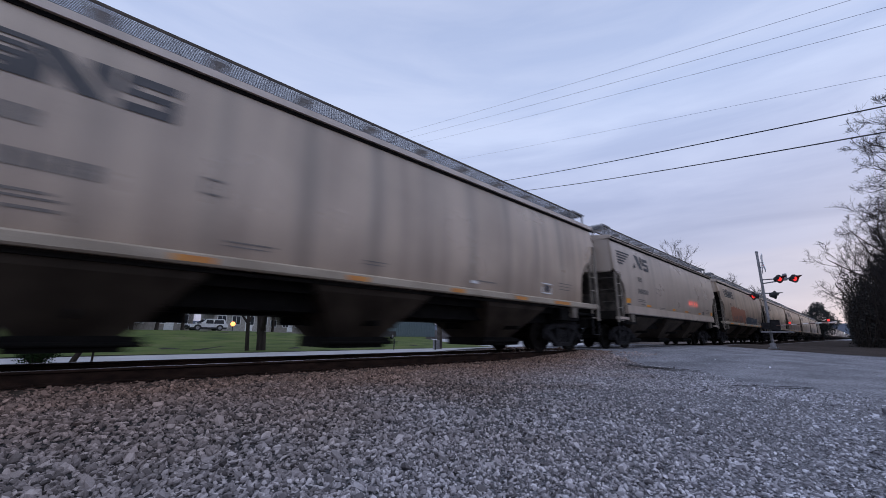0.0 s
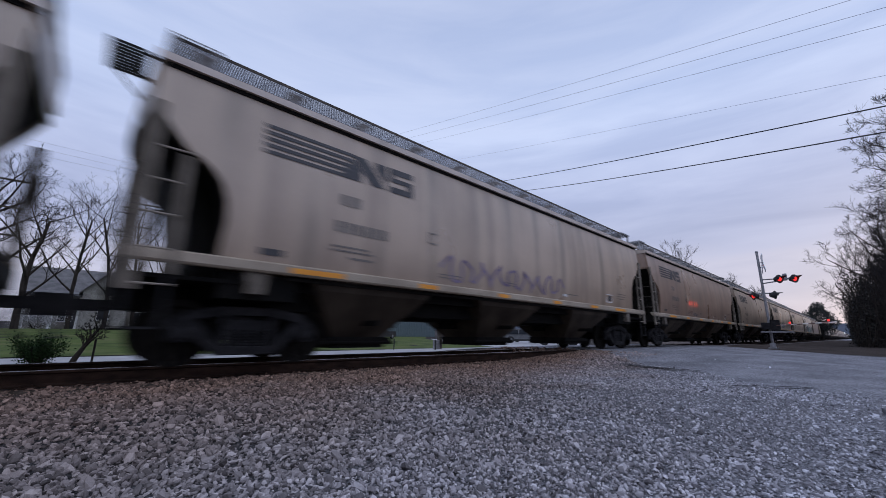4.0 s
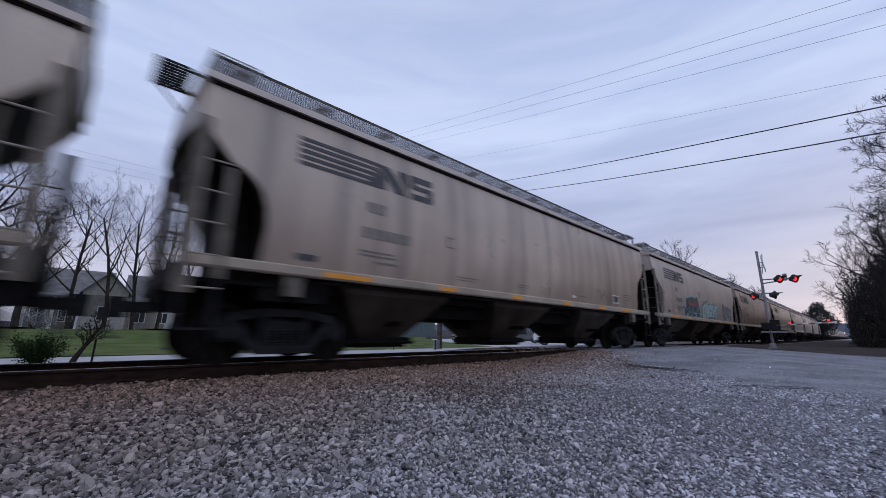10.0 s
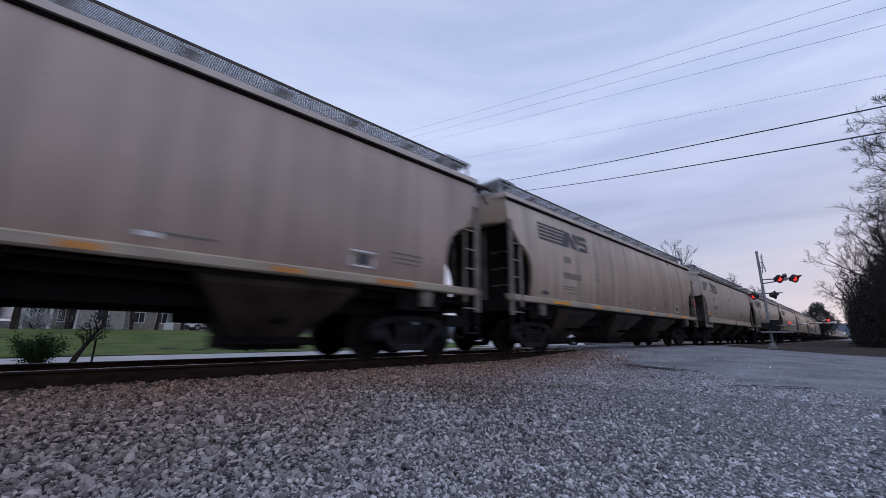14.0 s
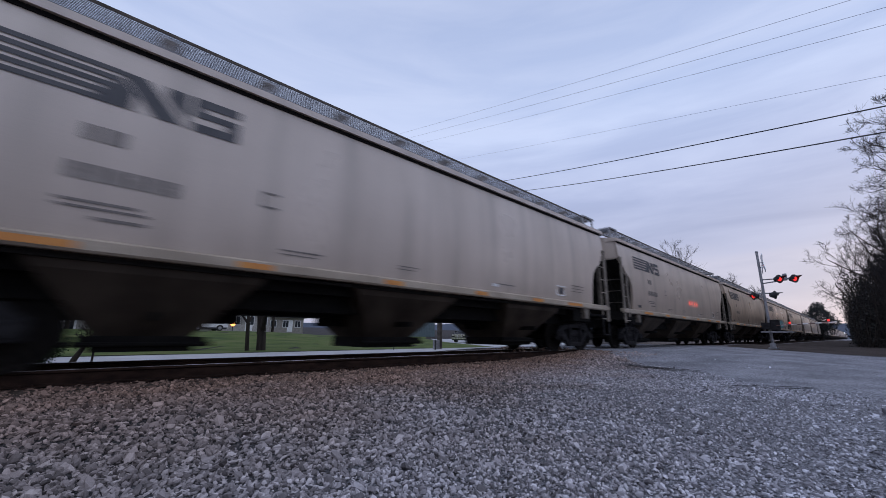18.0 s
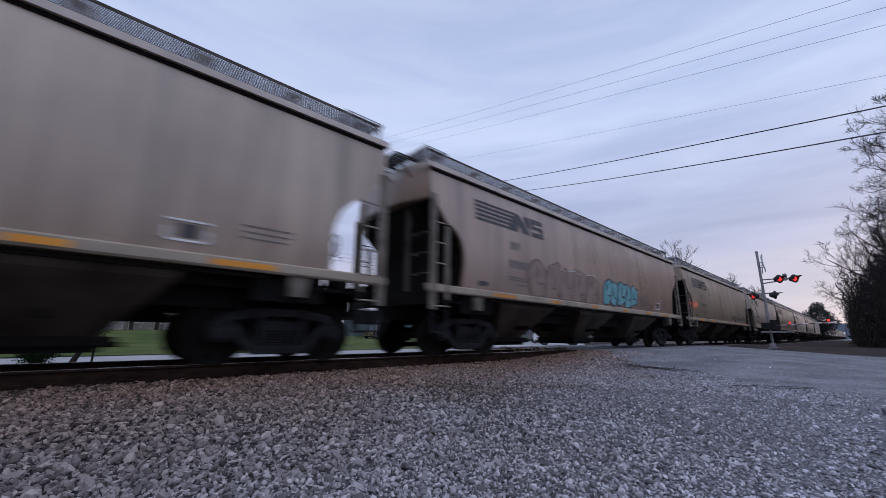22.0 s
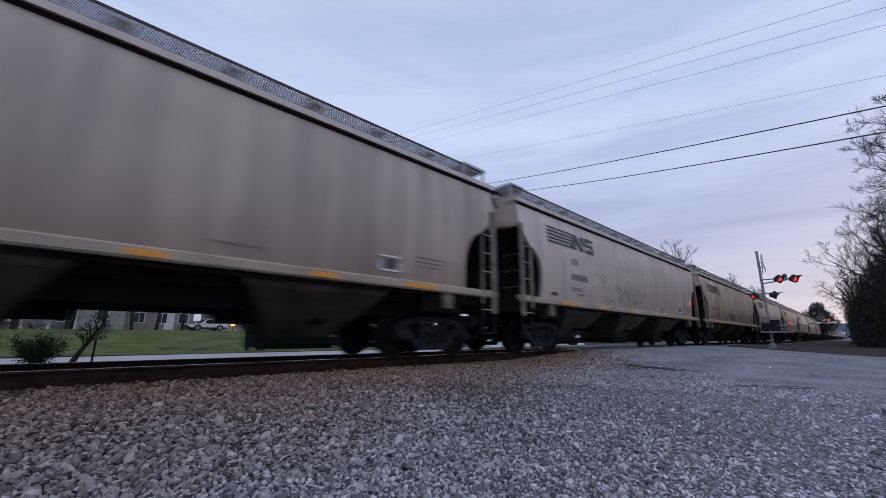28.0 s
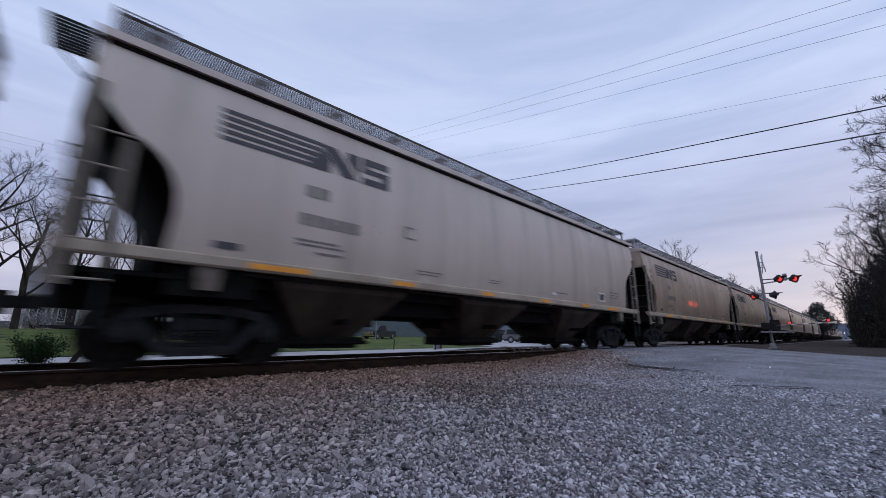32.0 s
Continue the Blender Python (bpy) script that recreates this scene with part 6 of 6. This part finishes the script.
for k in range(3, 12):
    x = 37.5 + (4.4 * k if k < 6 else 26.4 + 11 * (k - 6)) + 1.2 * math.sin(k * 4.4)
    y = -5.4 - 2.2 * abs(math.sin(k * 2.7))
    bare_tree("trackside_tree", "bare tangled tree in the strip of woods beside the line", x, y, 13.2 + 1.6 * math.sin(k * 1.9), 50 + k, 0.8, 3, 0.2, -0.02, 0.2, 5, 0.007 + 0.0012 * k, rise=0.45, brush=3)
for k in range(8):
    x = 36.8 + 2.9 * k
    bare_tree("trackside_sapling", "bare twiggy sapling in the strip of woods", x, -1.9 - 1.2 * abs(math.sin(k * 1.3)), 6.4 + 1.2 * math.sin(k * 2.3), 80 + k, 0.6, 3, 0.06, 0.02, 0.12, 4, 0.006, rise=0.6, brush=2)


def thicket(name, label, x0, x1, y0, y1, h, count, seed):
    t = thing(name, label, "thicket", pose((x0 + x1) / 2, (y0 + y1) / 2, ground_z((x0 + x1) / 2, (y0 + y1) / 2)), kind="stuff")
    hx, hy = (x1 - x0) / 2, (y1 - y0) / 2

    def fn(r):
        x, y = r.uniform(-hx, hx), r.uniform(-hy, hy)
        top = h * (0.62 + 0.38 * noise.noise((x * 0.35, y * 0.35, seed)) ) * (0.75 + 0.25 * abs(math.sin(x * 0.7 + seed)))
        z = top * (1 - r.random() ** 1.6 * 0.98)
        return np.array([x + r.normal() * 0.25, y + r.normal() * 0.25, max(0.02, z + r.normal() * 0.25)])
    part("crown", leaf_cloud("crown", count, fn, 0.085, IVY, seed), None, t, "dry greyish creeper leaves")
    rng = random.Random(seed)
    segs = []
    for k in range(1700):
        p = Vector((rng.uniform(-hx, hx), rng.uniform(-hy, hy), -0.1))
        d = Vector((rng.gauss(0, 0.12), rng.gauss(-0.05, 0.10), 1)).normalized()
        l = h * rng.uniform(0.45, 1.0)
        q = p + d * l * 0.5
        e = q + (d + Vector((rng.gauss(0, 0.16), rng.gauss(0, 0.14), 0))).normalized() * l * 0.5
        segs += [(p, q, 0.03, 0.02, 1), (q, e, 0.02, 0.007, 1)]
    part("stem_tangle", limb_mesh("stem_tangle", segs, BARK, 3), None, t, "dense bare stems")


thicket("thicket", "dense dark thicket of creepers and bare stems", 36.8, 62, -8.5, 0.1, 6.2, 70000, 3)
thicket("thicket", "dense dark thicket of creepers and bare stems", 60, 130, -8.5, 0.5, 7.4, 34000, 4)

bare_tree("far_tree", "round dark tree standing far down the line", 133, 5.9, 4.6, 95, 0.6, 4, 0.3, 0.0, 0.2, 6, 0.05)
far = [o for o in scene.objects if o.name.startswith("far_tree")][0]


def far_crown(r):
    v = r.normal(size=3)
    v *= (0.55 + 0.45 * r.random()) / np.linalg.norm(v)
    k = (1.15 - 0.5 * (v[2] + 1) / 2) * (1 + 0.55 * noise.noise((v[0] * 2.2, v[1] * 2.2 + 7, v[2] * 2.6)))
    return np.array([v[0] * 3.3 * k, v[1] * 3.3 * k, 5.2 + v[2] * 4.4])


part("foliage", leaf_cloud("foliage", 9000, far_crown, 0.17, FAR_LEAF, 6), None, far, "dark evergreen crown")
for k in range(5):
    bare_tree("far_tree", "bare tree far down the line", 140 + 14 * k, 8.4 + 1.2 * k, 6.4 + 1.0 * math.sin(k * 2), 96 + k, 0.7, 4, 0.2, 0.0, 0.2, 5, 0.03)

# ---------------------------------------------------------------- far ridge
bm = bmesh.new()
rows = []
for k in range(60):
    a = radians(-75 + 165 * k / 59)
    rr = 1500
    hgt = 44 + 16 * noise.noise((k * 0.21, 1.3, 0)) + 8 * noise.noise((k * 0.7, 4.3, 0))
    rows.append((bm.verts.new((rr * math.cos(a), rr * math.sin(a), -5)), bm.verts.new((rr * 1.05 * math.cos(a), rr * 1.05 * math.sin(a), hgt)), bm.verts.new((rr * 1.3 * math.cos(a), rr * 1.3 * math.sin(a), -5))))
for a, b in zip(rows, rows[1:]):
    bm.faces.new((a[0], b[0], b[1], a[1]))
    bm.faces.new((a[1], b[1], b[2], a[2]))
solid("backdrop", bm, HILL, "low wooded ridge on the horizon, coloured blue by haze", "hill", kind="structure")

# ---------------------------------------------------------------- overhead wires


def wire(p, q, r, mat_, sag, label, over=0.0):
    p, q = Vector(p), Vector(q)
    bm = bmesh.new()
    n = 28
    prev = None
    for k in range(n + 1):
        t = -over + (1 + 2 * over) * k / n
        c = p.lerp(q, t) - Vector((0, 0, sag * 4 * t * (1 - t)))
        if prev is not None:
            tube(bm, prev, c, r, seg=5, caps=False)
        prev = c
    solid("overhead_wire", bm, mat_, label, "wire", group="overhead wires", kind="structure", smooth=True)


wire((20.05, -2.0, 8.70), (31.8, 24, 17.2), 0.028, WIRE, 0.12, "thick black overhead cable", 0.35)
wire((21.8, -2.0, 8.36), (36.13, 24, 17.27), 0.030, WIRE, 0.17, "thick black overhead cable", 0.35)
wire((18, -2.0, 8.9), (26.7, 24, 18.35), 0.006, WIRE_PALE, 0.05, "thin pale overhead wire", 0.35)
wire((14, -1.4, 9.5), (17.67, 24, 17.43), 0.006, WIRE_PALE, 0.05, "thin grey overhead wire", 0.35)
wire((14, -1.8, 8.9), (18.6, 24, 17.37), 0.006, WIRE_PALE, 0.05, "thin grey overhead wire", 0.35)
wire((14, -1.8, 8.4), (20.57, 24, 17.74), 0.006, WIRE_PALE, 0.05, "thin grey overhead wire", 0.35)
for z, thick in ((9.75, 0.005), (9.4, 0.005), (9.05, 0.005), (6.55, 0.009), (6.25, 0.009), (5.95, 0.009)):
    wire((-30, 26, z), (44, 26, z + 0.5), thick, WIRE if thick > 0.006 else WIRE_PALE, 0.4, "dark overhead wire along the side road", 0.1)


# ---------------------------------------------------------------- movement
def train_x(t):
    """How far along the line the train stands: it slows gently from 12.4 to 11.3 metres a second."""
    k = (t - 16) / 16
    return -178.8783 - 185.7735 * k + 4.1513 * k * k - 1.2087 * k ** 3


def motions():
    for number, kind, car in CARS:
        x = 18.0 * number + OFFSET.get(number, 0.3) - HALF[kind]
        walk(car, [(t, pose(x + train_x(t), TRACK_Y, 0)) for t in range(33)])
    # the axles roll without slipping; all leading axles share one set of keys, all trailing axles another
    spin = [(k / FPS, degrees_of(train_x(k / FPS))) for k in range(32 * FPS + 1)]
    for side in (-0.89, 0.89):
        lead = None
        for number, kind, car in CARS:
            for truck in car.children:
                for ob in truck.children:
                    if ob.name.split(".")[0] == "wheelset" and ob.location.x * side > 0:
                        if lead is None:
                            lead = ob
                            walk(ob, [(t, pose(side, 0, WHEEL_R, 0, a, 0)) for t, a in spin])
                        else:
                            ob.rotation_mode = "QUATERNION"
                            keys = ob.animation_data_create()
                            keys.action = lead.animation_data.action
                            keys.action_slot = lead.animation_data.action_slot


def degrees_of(x):
    return math.degrees(x / WHEEL_R)


motions()
